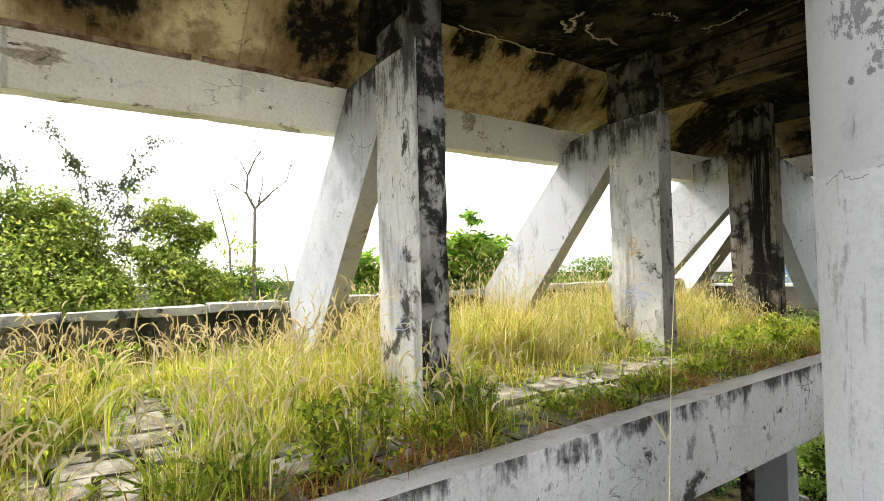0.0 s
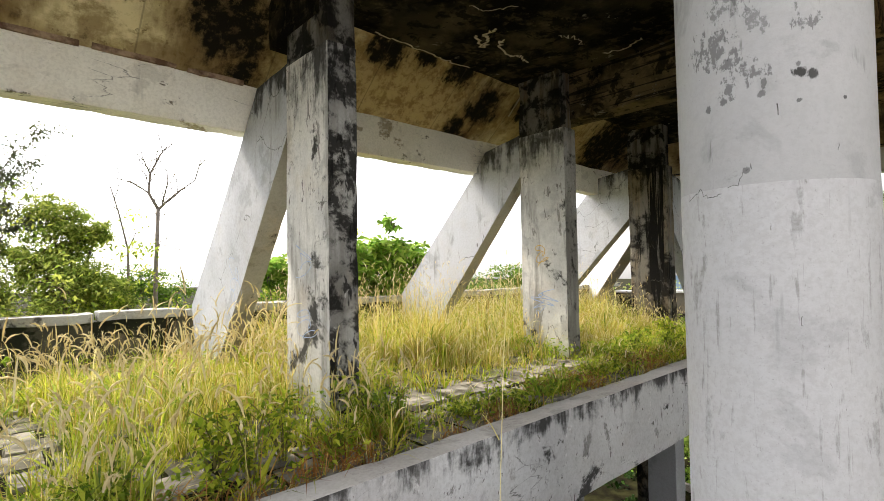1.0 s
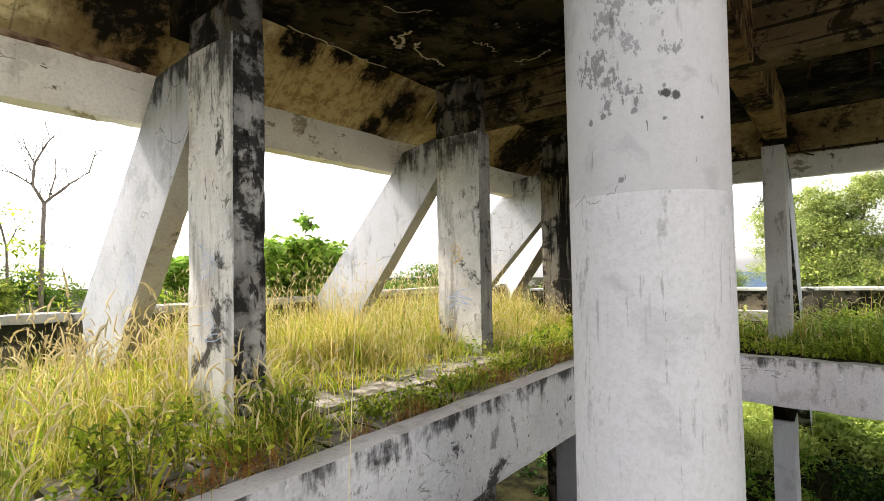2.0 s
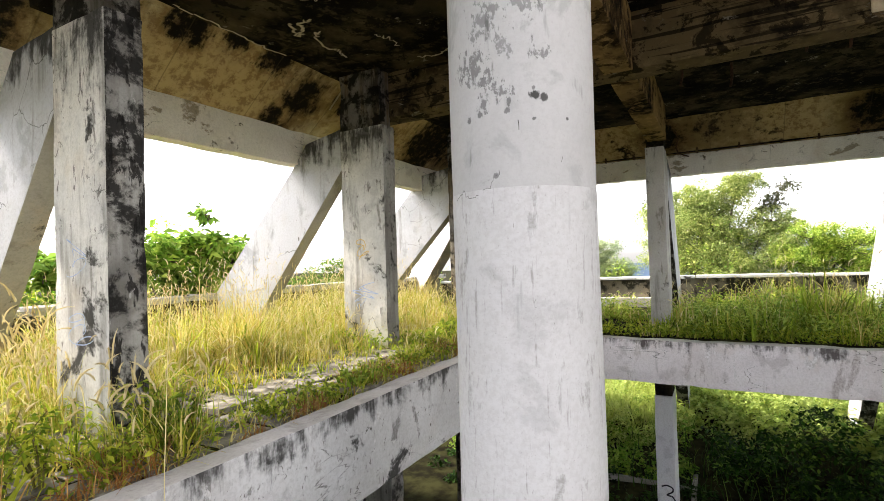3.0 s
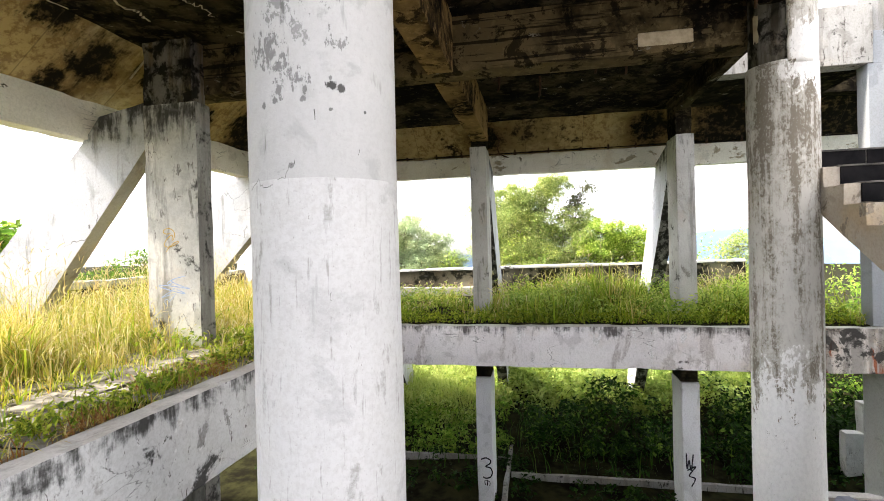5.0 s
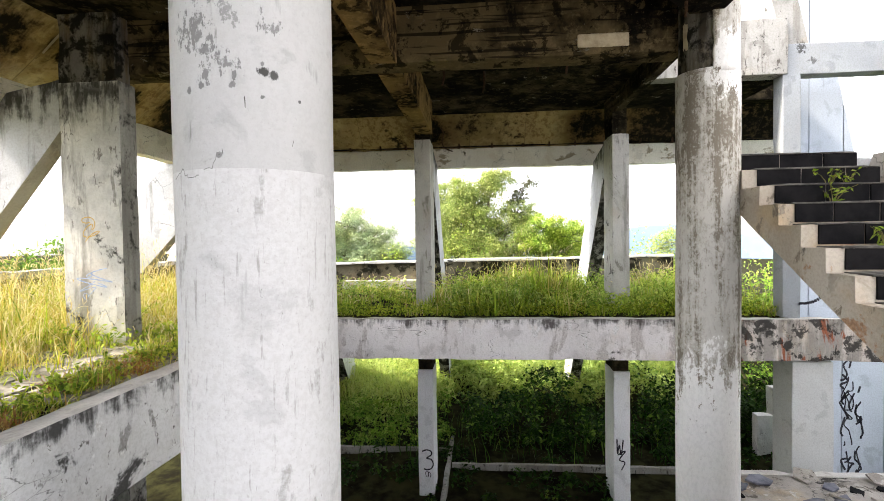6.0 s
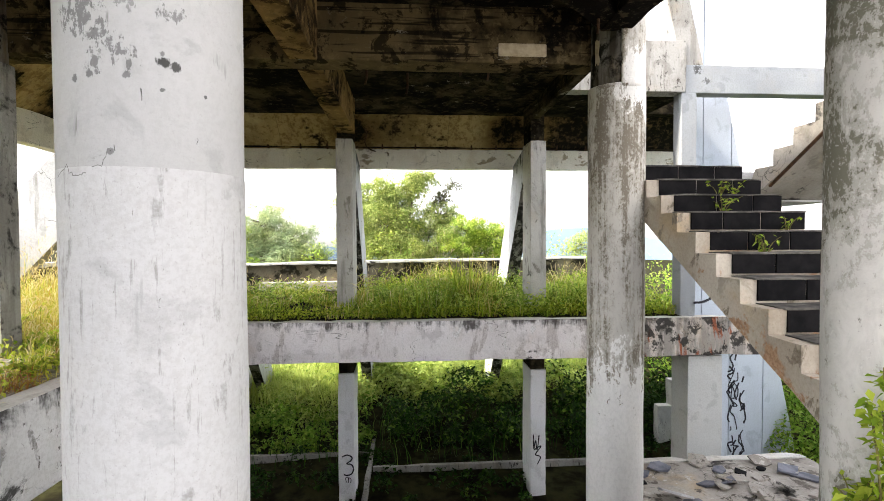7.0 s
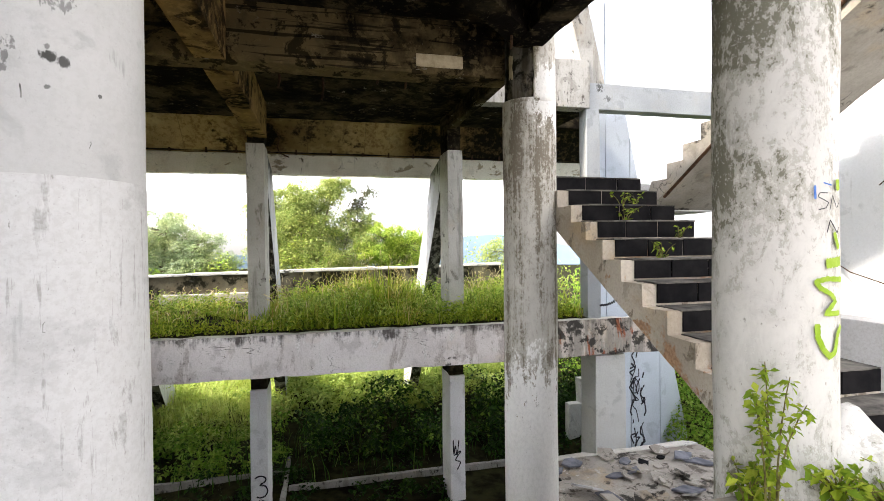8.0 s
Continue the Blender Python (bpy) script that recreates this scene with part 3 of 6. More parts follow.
def box(x0, x1, y0, y1, z0, z1, bm=None, bevel=0.0):
    own = bmesh.new()
    r = bmesh.ops.create_cube(own, size=1)
    for v in r["verts"]:
        v.co = Vector(((x0 + x1) / 2 + v.co.x * (x1 - x0), (y0 + y1) / 2 + v.co.y * (y1 - y0), (z0 + z1) / 2 + v.co.z * (z1 - z0)))
    if bevel:
        bmesh.ops.bevel(own, geom=own.edges[:], offset=bevel, segments=2, affect="EDGES", profile=0.6)
    if bm is None:
        return own
    me = bpy.data.meshes.new("tmp")
    own.to_mesh(me)
    own.free()
    bm.from_mesh(me)
    bpy.data.meshes.remove(me)
    return bm


def wbox(x0, x1, y0, y1, z0, z1, wear=0.006, cell=0.12, chip=0.03, bevel=0.012):
    return worn(box(x0, x1, y0, y1, z0, z1, bevel=bevel), wear, cell, chip)


def prism(poly, axis, a, b, bevel=0.0):
    """A polygon given in the two other axes, drawn out along axis from a to b."""
    bm = bmesh.new()

    def at(u, v, w):
        return {"x": (w, u, v), "y": (u, w, v), "z": (u, v, w)}[axis]

    lo = [bm.verts.new(at(u, v, a)) for u, v in poly]
    hi = [bm.verts.new(at(u, v, b)) for u, v in poly]
    bm.faces.new(lo)
    bm.faces.new(hi[::-1])
    for i in range(len(poly)):
        j = (i + 1) % len(poly)
        bm.faces.new((lo[j], lo[i], hi[i], hi[j]))
    bmesh.ops.recalc_face_normals(bm, faces=bm.faces[:])
    if bevel:
        bmesh.ops.bevel(bm, geom=bm.edges[:], offset=bevel, segments=2, affect="EDGES", profile=0.6)
    return bm


def lathe(x, y, profile, seg=72, wobble=0.004, caps=False):
    """A round shaft from (radius, height) pairs."""
    bm = bmesh.new()
    rings = []
    for r, z in profile:
        ring = []
        for i in range(seg):
            a = 2 * math.pi * i / seg
            d = r + noise.noise(Vector((math.cos(a) * 1.5, math.sin(a) * 1.5, z * 1.3 + x))) * wobble
            ring.append(bm.verts.new((x + d * math.cos(a), y + d * math.sin(a), z)))
        rings.append(ring)
    for lo, hi in zip(rings, rings[1:]):
        for i in range(seg):
            j = (i + 1) % seg
            bm.faces.new((lo[i], lo[j], hi[j], hi[i]))
    if caps:
        bm.faces.new(rings[0][::-1])
        bm.faces.new(rings[-1])
    return bm


def rod(points, r0, r1, seg=6, bm=None):
    """A tapering round rod along points."""
    bm = bm or bmesh.new()
    rings = []
    n = len(points)
    for i, p in enumerate(points):
        p = Vector(p)
        d = (Vector(points[min(i + 1, n - 1)]) - Vector(points[max(i - 1, 0)])).normalized()
        s = d.orthogonal().normalized()
        t = d.cross(s)
        r = r0 + (r1 - r0) * i / max(1, n - 1)
        rings.append([bm.verts.new(p + (s * math.cos(2 * math.pi * k / seg) + t * math.sin(2 * math.pi * k / seg)) * r) for k in range(seg)])
    for lo, hi in zip(rings, rings[1:]):
        for k in range(seg):
            bm.faces.new((lo[k], lo[(k + 1) % seg], hi[(k + 1) % seg], hi[k]))
    bm.faces.new(rings[0][::-1])
    bm.faces.new(rings[-1])
    return bm


def stroke(points, width, material, parent, name, label="", thick=0.0012):
    """A flat painted stroke along points given as (place, outward normal)."""
    bm = bmesh.new()
    prev = None
    for i, (p, n) in enumerate(points):
        a, b = points[max(i - 1, 0)][0], points[min(i + 1, len(points) - 1)][0]
        side = (Vector(b) - Vector(a)).cross(Vector(n)).normalized() * width / 2 * (0.8 + 0.4 * abs(math.sin(i * 1.3)))
        q = Vector(p) + Vector(n) * thick
        pair = (bm.verts.new(q - side), bm.verts.new(q + side))
        if prev:
            bm.faces.new((prev[0], prev[1], pair[1], pair[0]))
        prev = pair
    return part(name, bm, material, parent, label)


def mesh_of(name, verts, faces):
    me = bpy.data.meshes.new(name)
    me.from_pydata(verts, [], faces)
    me.update()
    return me


NZ, EZ, LOW = 0.05, -0.10, -3.4


def cap_faces(bm):
    bm.normal_update()
    for f in bm.faces:
        f.material_index = 1 if f.normal.z > 0.6 else 0
    return bm


# ---- ground and distance ----
def ground_height(x, y):
    out = max(x - 11.0, y - 7.5, -(y + 4.0) if x > 6.5 else -9.0, -12 - x, -12 - y)
    rise = 1.1 * min(1.0, max(0.0, out) / 6.0)
    fall = max(0.0, math.hypot(x, y) - 26) * 0.06
    return LOW + rise - min(fall, 60) + 0.10 * noise.noise(Vector((x * 0.5, y * 0.5, 0))) + 0.04 * noise.noise(Vector((x * 2, y * 2, 3)))


def ground_sheet():
    steps = [i * 0.5 for i in range(-40, 61)]
    far = [32, 36, 42, 50, 64, 90, 140, 240, 500, 1200, 2500]
    line = [-v for v in far[::-1]] + [-26] + steps + far[1:]
    verts = [(x, y, ground_height(x, y)) for y in line for x in line]
    n = len(line)
    faces = [(j * n + i, j * n + i + 1, (j + 1) * n + i + 1, (j + 1) * n + i) for j in range(n - 1) for i in range(n - 1)]
    ob = link("ground", mesh_of("ground", verts, faces), EARTH, smooth=True)
    return tagged(ob, "dark earth with leaf litter round the ruin", "ground", kind="structure")


ground_sheet()


def far_hills():
    verts, faces = [], []
    n = 120
    for i in range(n + 1):
        a = radians(-75 + 98 * i / n)
        h = -24 + 6 * noise.noise(Vector((i * 0.31, 0, 2))) + 52 * math.exp(-((math.degrees(a) + 19) / 8.0) ** 2)
        for d, z in ((1500, -160), (1500, h)):
            verts.append((d * math.cos(a), d * math.sin(a), z))
    faces = [(2 * i, 2 * i + 2, 2 * i + 3, 2 * i + 1) for i in range(n)]
    tagged(link("backdrop", mesh_of("backdrop", verts, faces), HILL_HAZE), "far hills, their haze put in as pale blue", "hills", kind="structure")


far_hills()

# ---- floors, beams and parapets ----
floor_n = tagged(part("floor_north", box(-6, 7.9, 2.45, 7.1, NZ - 0.3, NZ - 0.004), EARTH), "earth-covered gallery floor with overgrown paving", "floor", kind="structure")
tagged(part("floor_east", box(8.1, 12.8, -4.7, 7.1, EZ - 0.3, EZ), EARTH), "overgrown gallery floor", "floor", kind="structure")
tagged(part("floor_landing", wbox(-5, 2.35, -7, 1.05, -0.35, -0.02, 0.004, 0.3), RUBBLE), "bare concrete landing floor", "floor", kind="structure")

beam = thing("edge_beam", "white concrete edge beam with black mould drips along its top", "beam", "edge beams of the galleries")
part("beam_face", cap_faces(wbox(-6, 8.1, 2.25, 2.45, -0.62, 0.075, 0.003, 0.09, 0.02)), [BEAM, CAP], beam)
beam = thing("edge_beam", "pinkish white concrete edge beam, chipped and stained", "beam", "edge beams of the galleries")
part("beam_face", cap_faces(wbox(7.9, 8.1, -3.9, 2.25, -0.73, -0.11, 0.007, 0.12, 0.04)), [BEAM_E, CAP], beam)
part("beam_end", cap_faces(wbox(7.9, 8.1, -5.9, -3.9, -0.73, -0.115, 0.007, 0.12, 0.04)), [BEAM_END, CAP], beam, "rust-streaked dark end of the beam")

par = thing("parapet", "low parapet black with moss under a broken pale coping", "parapet", "parapets")
part("parapet_wall", wbox(-6, 12.5, 6.8, 7.05, NZ - 0.1, 0.6, 0.01, 0.25), PARAPET, par)
rnd = random.Random(4)
x = -6.0
while x < 12.4:
    w = rnd.uniform(0.8, 1.5)
    part("coping", wbox(x + 0.015, min(12.75, x + w), 6.74, 7.1, 0.6 + rnd.uniform(-0.015, 0.01), 0.7 + rnd.uniform(-0.02, 0.015), 0.008, 0.12, 0.05), COPING, par)
    x += w + rnd.choice((0.0, 0.0, 0.03, 0.1))
par = thing("parapet", "dark mossy parapet with a thin white coping", "parapet", "parapets")
def rising(bm):
    """The far parapet climbs a little towards the south."""
    for v in bm.verts:
        if v.co.z > 0.3:
            v.co.z += 0.045 - 0.0145 * v.co.y
    return bm


part("parapet_wall", rising(wbox(12.45, 12.65, -4.7, 6.74, EZ, 0.5, 0.006, 0.3)), PARAPET_E, par)
part("plinth", wbox(12.30, 12.45, 0.9, 3.2, EZ, 0.12, 0.01, 0.3), CAP, par, "pale ledge along the foot of the parapet")
y = -4.7
while y < 6.6:
    w = rnd.uniform(1.2, 2.2)
    part("coping", rising(wbox(12.4, 12.7, y + 0.01, min(6.74, y + w), 0.5, 0.562 + rnd.uniform(-0.008, 0.008), 0.004, 0.2, 0.02)), COPING_E, par)
    y += w

# Unseen walls, added so that less daylight reaches the lower storey.
tagged(part("light_block_north", box(-6, 8.2, 6.85, 7.05, LOW - 0.3, NZ - 0.32), GREY), "unseen grey wall added to keep light out of the lower storey", "wall", kind="structure")
tagged(part("light_block_landing", box(2.1, 2.28, -7, 2.2, LOW - 0.3, -0.36), GREY), "unseen grey wall added under the landing to block light", "wall", kind="structure")
tagged(part("light_block_west", box(-6.2, -6, -7, 7.05, LOW - 0.3, NZ - 0.32), GREY), "unseen grey wall added to keep light out of the lower storey", "wall", kind="structure")

# ---- ceiling, ring beams, lintels and sloping panels ----
# Unseen reach of the slab to x 0.9 keeps sun off round columns.
ceil = bmesh.new()
for b in ((-6, 0.9, 2.25, 4.4, 3.5, 3.8), (0.9, 10.2, -2.60, 4.4, 3.5, 3.8), (8.28, 10.2, -4.9, -2.60, 3.5, 3.8), (9.7, 10.2, -6.0, -4.91, 3.5, 3.8)):
    box(*b, bm=ceil)
ceiling_slab = tagged(part("ceiling", worn(ceil, 0.012, 0.35), SOFFIT), "soot-black concrete ceiling slab with fallen plaster", "ceiling", kind="structure")


def soffit_beam(x0, x1, y0, y1, z0, label):
    b = thing("ceiling_beam", label, "beam", "beams under the ceiling")
    part("beam_body", wbox(x0, x1, y0, y1, z0, 3.52, 0.006, 0.11, 0.015), RIB if "brown" in label else SOFFIT_BROWN if "board" in label else SOFFIT_BEAM, b)
    return b


ring = soffit_beam(5.48, 5.80, -2.25, 4.1, 2.93, "dark board-marked concrete ceiling beam")
part("bare_patch", wbox(5.468, 5.484, -1.72, -1.22, 3.0, 3.13, 0.004, 0.05), PALE, ring, "pale patch of mended plaster")
soffit_beam(1.0, 5.475, 0.60, 0.88, 2.92, "brownish stained concrete ceiling beam")
soffit_beam(5.805, 9.05, 0.60, 0.88, 2.93, "brownish stained concrete ceiling beam")
soffit_beam(5.76, 9.05, -2.60, -2.48, 3.22, "stained concrete edge beam meeting a round column")
soffit_beam(1.0, 5.24, -2.49, -2.19, 3.18, "dark concrete ceiling beam along the open stairwell")
# diagonal beam between the two round columns
diag = thing("ceiling_beam", "dark diagonal concrete ceiling beam with a chipped pale edge", "beam", "beams under the ceiling")
part("beam_body", worn(prism([(5.24, -2.20), (2.58, 0.50), (2.40, 0.32), (5.06, -2.38)], "z", 3.19, 3.52), 0.008, 0.11, 0.02), SOFFIT_BEAM, diag)
hr = thing("hanging_rebar", "rusty steel bar hanging from the broken ceiling", "rebar", "hanging bars")
part("bar", rod([(5.0, -2.08, 3.3), (5.0, -2.08, 3.12), (5.005, -2.075, 3.06)], 0.016, 0.014), IRON, hr)
soffit_beam(2.0, 2.26, 3.42, 4.3, 3.05, "short dark ceiling beam over a column")

lin = thing("lintel", "white plaster lintel with flaking lower edge over the open bays", "lintel", "lintels")
part("lintel_band", wbox(-6, 10.5, 4.9, 5.12, 2.46, 2.93, 0.003, 0.12, 0.02), LINTEL, lin)
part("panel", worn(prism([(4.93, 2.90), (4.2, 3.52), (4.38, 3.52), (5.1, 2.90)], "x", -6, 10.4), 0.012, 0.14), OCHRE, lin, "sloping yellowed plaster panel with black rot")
for xa, xb, dz in ((-6.0, -3.2, 0.0), (-3.15, -0.62, 0.004), (-0.55, 0.72, -0.006), (0.8, 1.42, 0.0), (1.5, 2.0, -0.012)):
    part("batten", wbox(xa, xb, 4.862, 4.902, 2.918 + dz, 2.962 + dz, 0.005, 0.08, 0.03, 0.004), BATTEN, lin, "broken brown timber batten along the joint")
lin = thing("lintel", "white lintel under a yellowed panel studded with dark bolts", "lintel", "lintels")
part("lintel_band", wbox(10.55, 10.75, -6.0, 4.88, 2.545, 2.94, 0.004, 0.16, 0.025), LINTEL, lin)
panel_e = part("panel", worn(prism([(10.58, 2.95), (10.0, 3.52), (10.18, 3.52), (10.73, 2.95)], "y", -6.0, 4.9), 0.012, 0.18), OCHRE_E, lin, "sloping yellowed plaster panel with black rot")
for i in range(16):
    yy = -4.5 + i * 0.58 + 0.07 * math.sin(i * 5)
    part("bolt", box(10.50, 10.57, yy, yy + 0.03, 2.93, 3.0 + 0.03 * (i % 3)), IRON, panel_e)
part("joint_strip", wbox(10.53, 10.56, -6.0, 4.8, 2.955, 2.985, 0.004, 0.3), SOFFIT_BEAM, panel_e, "dark joint above the lintel")

for i, (xx, yy, ln) in enumerate([(6.2, -0.15, 0.4), (6.6, -0.35, 0.3), (6.5, -1.3, 0.42), (7.2, 0.25, 0.3), (6.9, -1.0, 0.25), (7.6, -0.3, 0.3)]):
    h = thing("hanging_rebar", "rusty steel bar hanging from the broken ceiling", "rebar", "hanging bars")
    part("bar", rod([(xx, yy, 3.52), (xx + 0.01, yy, 3.5 - ln * 0.6), (xx + 0.03 * (-1) ** i, yy + 0.02, 3.5 - ln)], 0.019, 0.015), IRON, h)


for way, wide in (([(3.80, 3.54), (4.11, 3.68), (4.02, 3.56), (3.88, 3.45), (3.88, 3.28)], 0.05), ([(4.11, 3.42), (4.18, 3.51), (4.48, 3.63), (4.57, 3.55), (4.78, 3.62)], 0.04), ([(3.0, 4.16), (3.46, 4.15), (4.03, 4.17), (4.4, 4.16)], 0.035), ([(5.22, 2.9), (5.27, 2.68), (5.16, 2.41)], 0.04), ([(4.5, 3.0), (4.62, 2.9), (4.9, 2.95)], 0.02), ([(3.4, 3.2), (3.6, 3.1), (3.7, 2.9)], 0.018), ([(6.6, 0.2), (6.9, 0.05), (7.1, 0.1)], 0.02), ([(7.0, -1.6), (7.3, -1.4), (7.35, -1.1)], 0.02)):
    bits = [(u0 + (u1 - u0) * q / 9 + rnd.uniform(-0.03, 0.03), v0 + (v1 - v0) * q / 9 + rnd.uniform(-0.03, 0.03)) for (u0, v0), (u1, v1) in zip(way, way[1:]) for q in range(9)]
    stroke([((u, v, 3.487), (0, 0, -1)) for u, v in bits], wide * 0.55, PALE, ceiling_slab, "plaster_scab", "pale ragged edge where plaster fell", 0.006)


cable = thing("hanging_cable", "black cable hanging loose from the ceiling edge", "cable")
part("strand", rod([(10.15, 0.52, 3.5), (10.2, 0.56, 3.35), (10.3, 0.50, 3.2), (10.42, 0.55, 3.05), (10.5, 0.52, 2.96), (10.52, 0.44, 2.92), (10.53, 0.34, 2.88)], 0.014, 0.012), IRON, cable)
stick = thing("hanging_rod", "pale thin rod dangling from the broken ceiling edge", "rod")
part("rod_body", rod([(5.5, 4.22, 3.5), (5.4, 4.3, 3.3), (5.32, 4.36, 3.14)], 0.012, 0.01), PALE, stick)


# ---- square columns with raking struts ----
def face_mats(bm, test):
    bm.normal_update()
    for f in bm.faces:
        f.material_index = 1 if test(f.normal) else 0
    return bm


# where each raking strut leaves its column and where it meets the parapet, in y and z
RAKES = {
    -1.25: [(3.78, 2.27), (3.78, 2.84), (4.45, 2.78), (4.71, 2.45), (6.3, 0.78), (6.16, 0.2), (6.16, -0.3), (5.8, -0.3)],
    2.0: [(3.95, 2.27), (3.95, 2.84), (4.60, 2.80), (4.87, 2.47), (6.50, 0.74), (6.34, 0.2), (6.34, -0.3), (5.98, -0.3)],
    5.25: [(4.13, 2.31), (4.12, 2.84), (4.74, 2.72), (4.97, 2.44), (6.65, 0.72), (6.6, 0.2), (6.6, -0.3), (6.3, -0.3)],
    8.5: [(4.24, 2.04), (4.28, 2.84), (4.95, 2.74), (5.15, 2.48), (6.78, 0.7), (6.78, 0.2), (6.78, -0.3), (6.5, -0.3)],
}


def north_column(x, y, dark=False):
    w, d = 0.25, 0.67
    c = thing("column", ("square concrete column, white on one side and black with mould on the other, standing in tall grass" if x < 4 else "square white concrete column with faded sprayed marks, standing in tall grass") if not dark else "soot-stained square concrete column standing in tall grass", "column", "gallery columns")
    # The -y faces take a darker plaster than the rest of the shaft.
    mat = [SOOTY, SOOTY] if dark else [COLUMN, MOULD_AND_SHADE if x < 4 else GREY_SIDE]
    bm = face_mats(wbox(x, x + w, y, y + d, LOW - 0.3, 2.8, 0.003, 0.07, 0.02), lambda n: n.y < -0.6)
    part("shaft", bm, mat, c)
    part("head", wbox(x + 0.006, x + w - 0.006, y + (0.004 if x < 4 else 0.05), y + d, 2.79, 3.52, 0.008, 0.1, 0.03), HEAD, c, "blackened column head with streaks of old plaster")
    # Downward faces take the darker plaster, shade put into their colour.
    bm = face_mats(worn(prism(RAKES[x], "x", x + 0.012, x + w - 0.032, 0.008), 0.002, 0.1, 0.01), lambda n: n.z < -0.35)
    part("strut", bm, [STRUT, STRUT_SHADE], c, "raking white strut, shade painted on its underside")
    return c


cols_n = [north_column(x, y, k == 3) for k, (x, y) in enumerate(((-1.25, 3.13), (2.0, 3.3), (5.25, 3.47), (8.5, 3.65)))]
part("strut", worn(prism([(8.78, 2.25), (8.78, 2.85), (10.5, 2.5), (14.9, -3.9), (14.0, -3.9)], "y", 3.85, 4.1, 0.01), 0.005, 0.15), STRUT, cols_n[3], "raking white strut")
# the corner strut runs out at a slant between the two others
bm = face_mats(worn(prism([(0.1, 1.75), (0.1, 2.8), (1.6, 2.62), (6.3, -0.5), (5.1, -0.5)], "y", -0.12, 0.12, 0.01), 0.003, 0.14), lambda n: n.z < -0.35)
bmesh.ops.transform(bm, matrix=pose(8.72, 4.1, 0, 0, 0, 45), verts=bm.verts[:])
part("strut", bm, [STRUT, STRUT_SHADE], cols_n[3], "raking white strut towards the corner of the parapet")


def east_column(y):
    w = 0.28
    c = thing("column", "pale square concrete column rising from green grass", "column", "gallery columns")
    part("shaft", wbox(9.0, 9.62, y, y + w, EZ - 0.05, 2.84, 0.004, 0.11, 0.02), COLUMN_E, c)
    part("head", wbox(9.08, 9.6, y + 0.01, y + w - 0.01, 2.83, 3.52, 0.01, 0.12, 0.03), SOFFIT_BEAM, c, "bare blackened column head")
    part("lower_neck", wbox(9.06, 9.6, y + 0.01, y + w - 0.01, -1.2, EZ - 0.05, 0.005, 0.15), SOFFIT_BEAM, c, "bare dark neck under the floor")
    part("lower_shaft", wbox(9.0, 9.62, y, y + w, LOW - 0.3, -1.19, 0.005, 0.15, 0.02, 0.02), GREY_L, c, "smooth grey lower shaft")
    poly = [(9.61, 2.25), (9.61, 2.8), (10.52, 2.6), (10.6, 2.42), (15.4, -3.9), (14.5, -3.9)]
    # Downward faces get the black plaster as painted shade.
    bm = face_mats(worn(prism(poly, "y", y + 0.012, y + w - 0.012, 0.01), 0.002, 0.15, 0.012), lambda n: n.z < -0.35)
    part("strut", bm, [STRUT, MOULD_AND_SHADE], c, "raking white strut running down past the floor")
    return c


cols_e = [east_column(y) for y in (0.645, -2.72)]

# lower posts under the north edge beam
for x in (2.35, 5.6):
    p = thing("lower_post", "grey concrete post under the gallery beam", "column", "lower posts")
    part("shaft", wbox(x + 1.6, x + 1.9, 3.1, 3.5, LOW - 0.3, NZ - 0.3, 0.005, 0.2), GREY, p)


# ---- round columns ----
def column_profile(r, z0, z1, step=0.11):
    n = max(2, int((z1 - z0) / step))
    return [(r, z0 + (z1 - z0) * i / n) for i in range(n + 1)]


rc = thing("round_column", "thick white round column with flaked paint and a patched joint", "column", "round columns")
part("shaft", lathe(2.37, 0.67, column_profile(0.3125, LOW - 0.3, 1.37) + [(0.312, 1.378), (0.3105, 1.384)], 96), ROUND, rc, "smooth replastered lower shaft", True)
rc_upper = part("upper_shaft", lathe(2.37, 0.67, column_profile(0.311, 1.373, 3.52), 96), ROUND_UP, rc, "older flaking paint above the joint", True)
gc = thing("round_column", "round concrete column streaked grey and brown beside the stair", "column", "round columns")
part("shaft", lathe(5.45, -2.45, column_profile(0.285, LOW - 0.3, 2.66) + [(0.281, 2.668), (0.255, 2.672)], 64, 0.008), ROUND_G, gc, "", True)
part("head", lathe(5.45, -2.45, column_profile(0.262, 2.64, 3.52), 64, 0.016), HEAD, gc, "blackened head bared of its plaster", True)


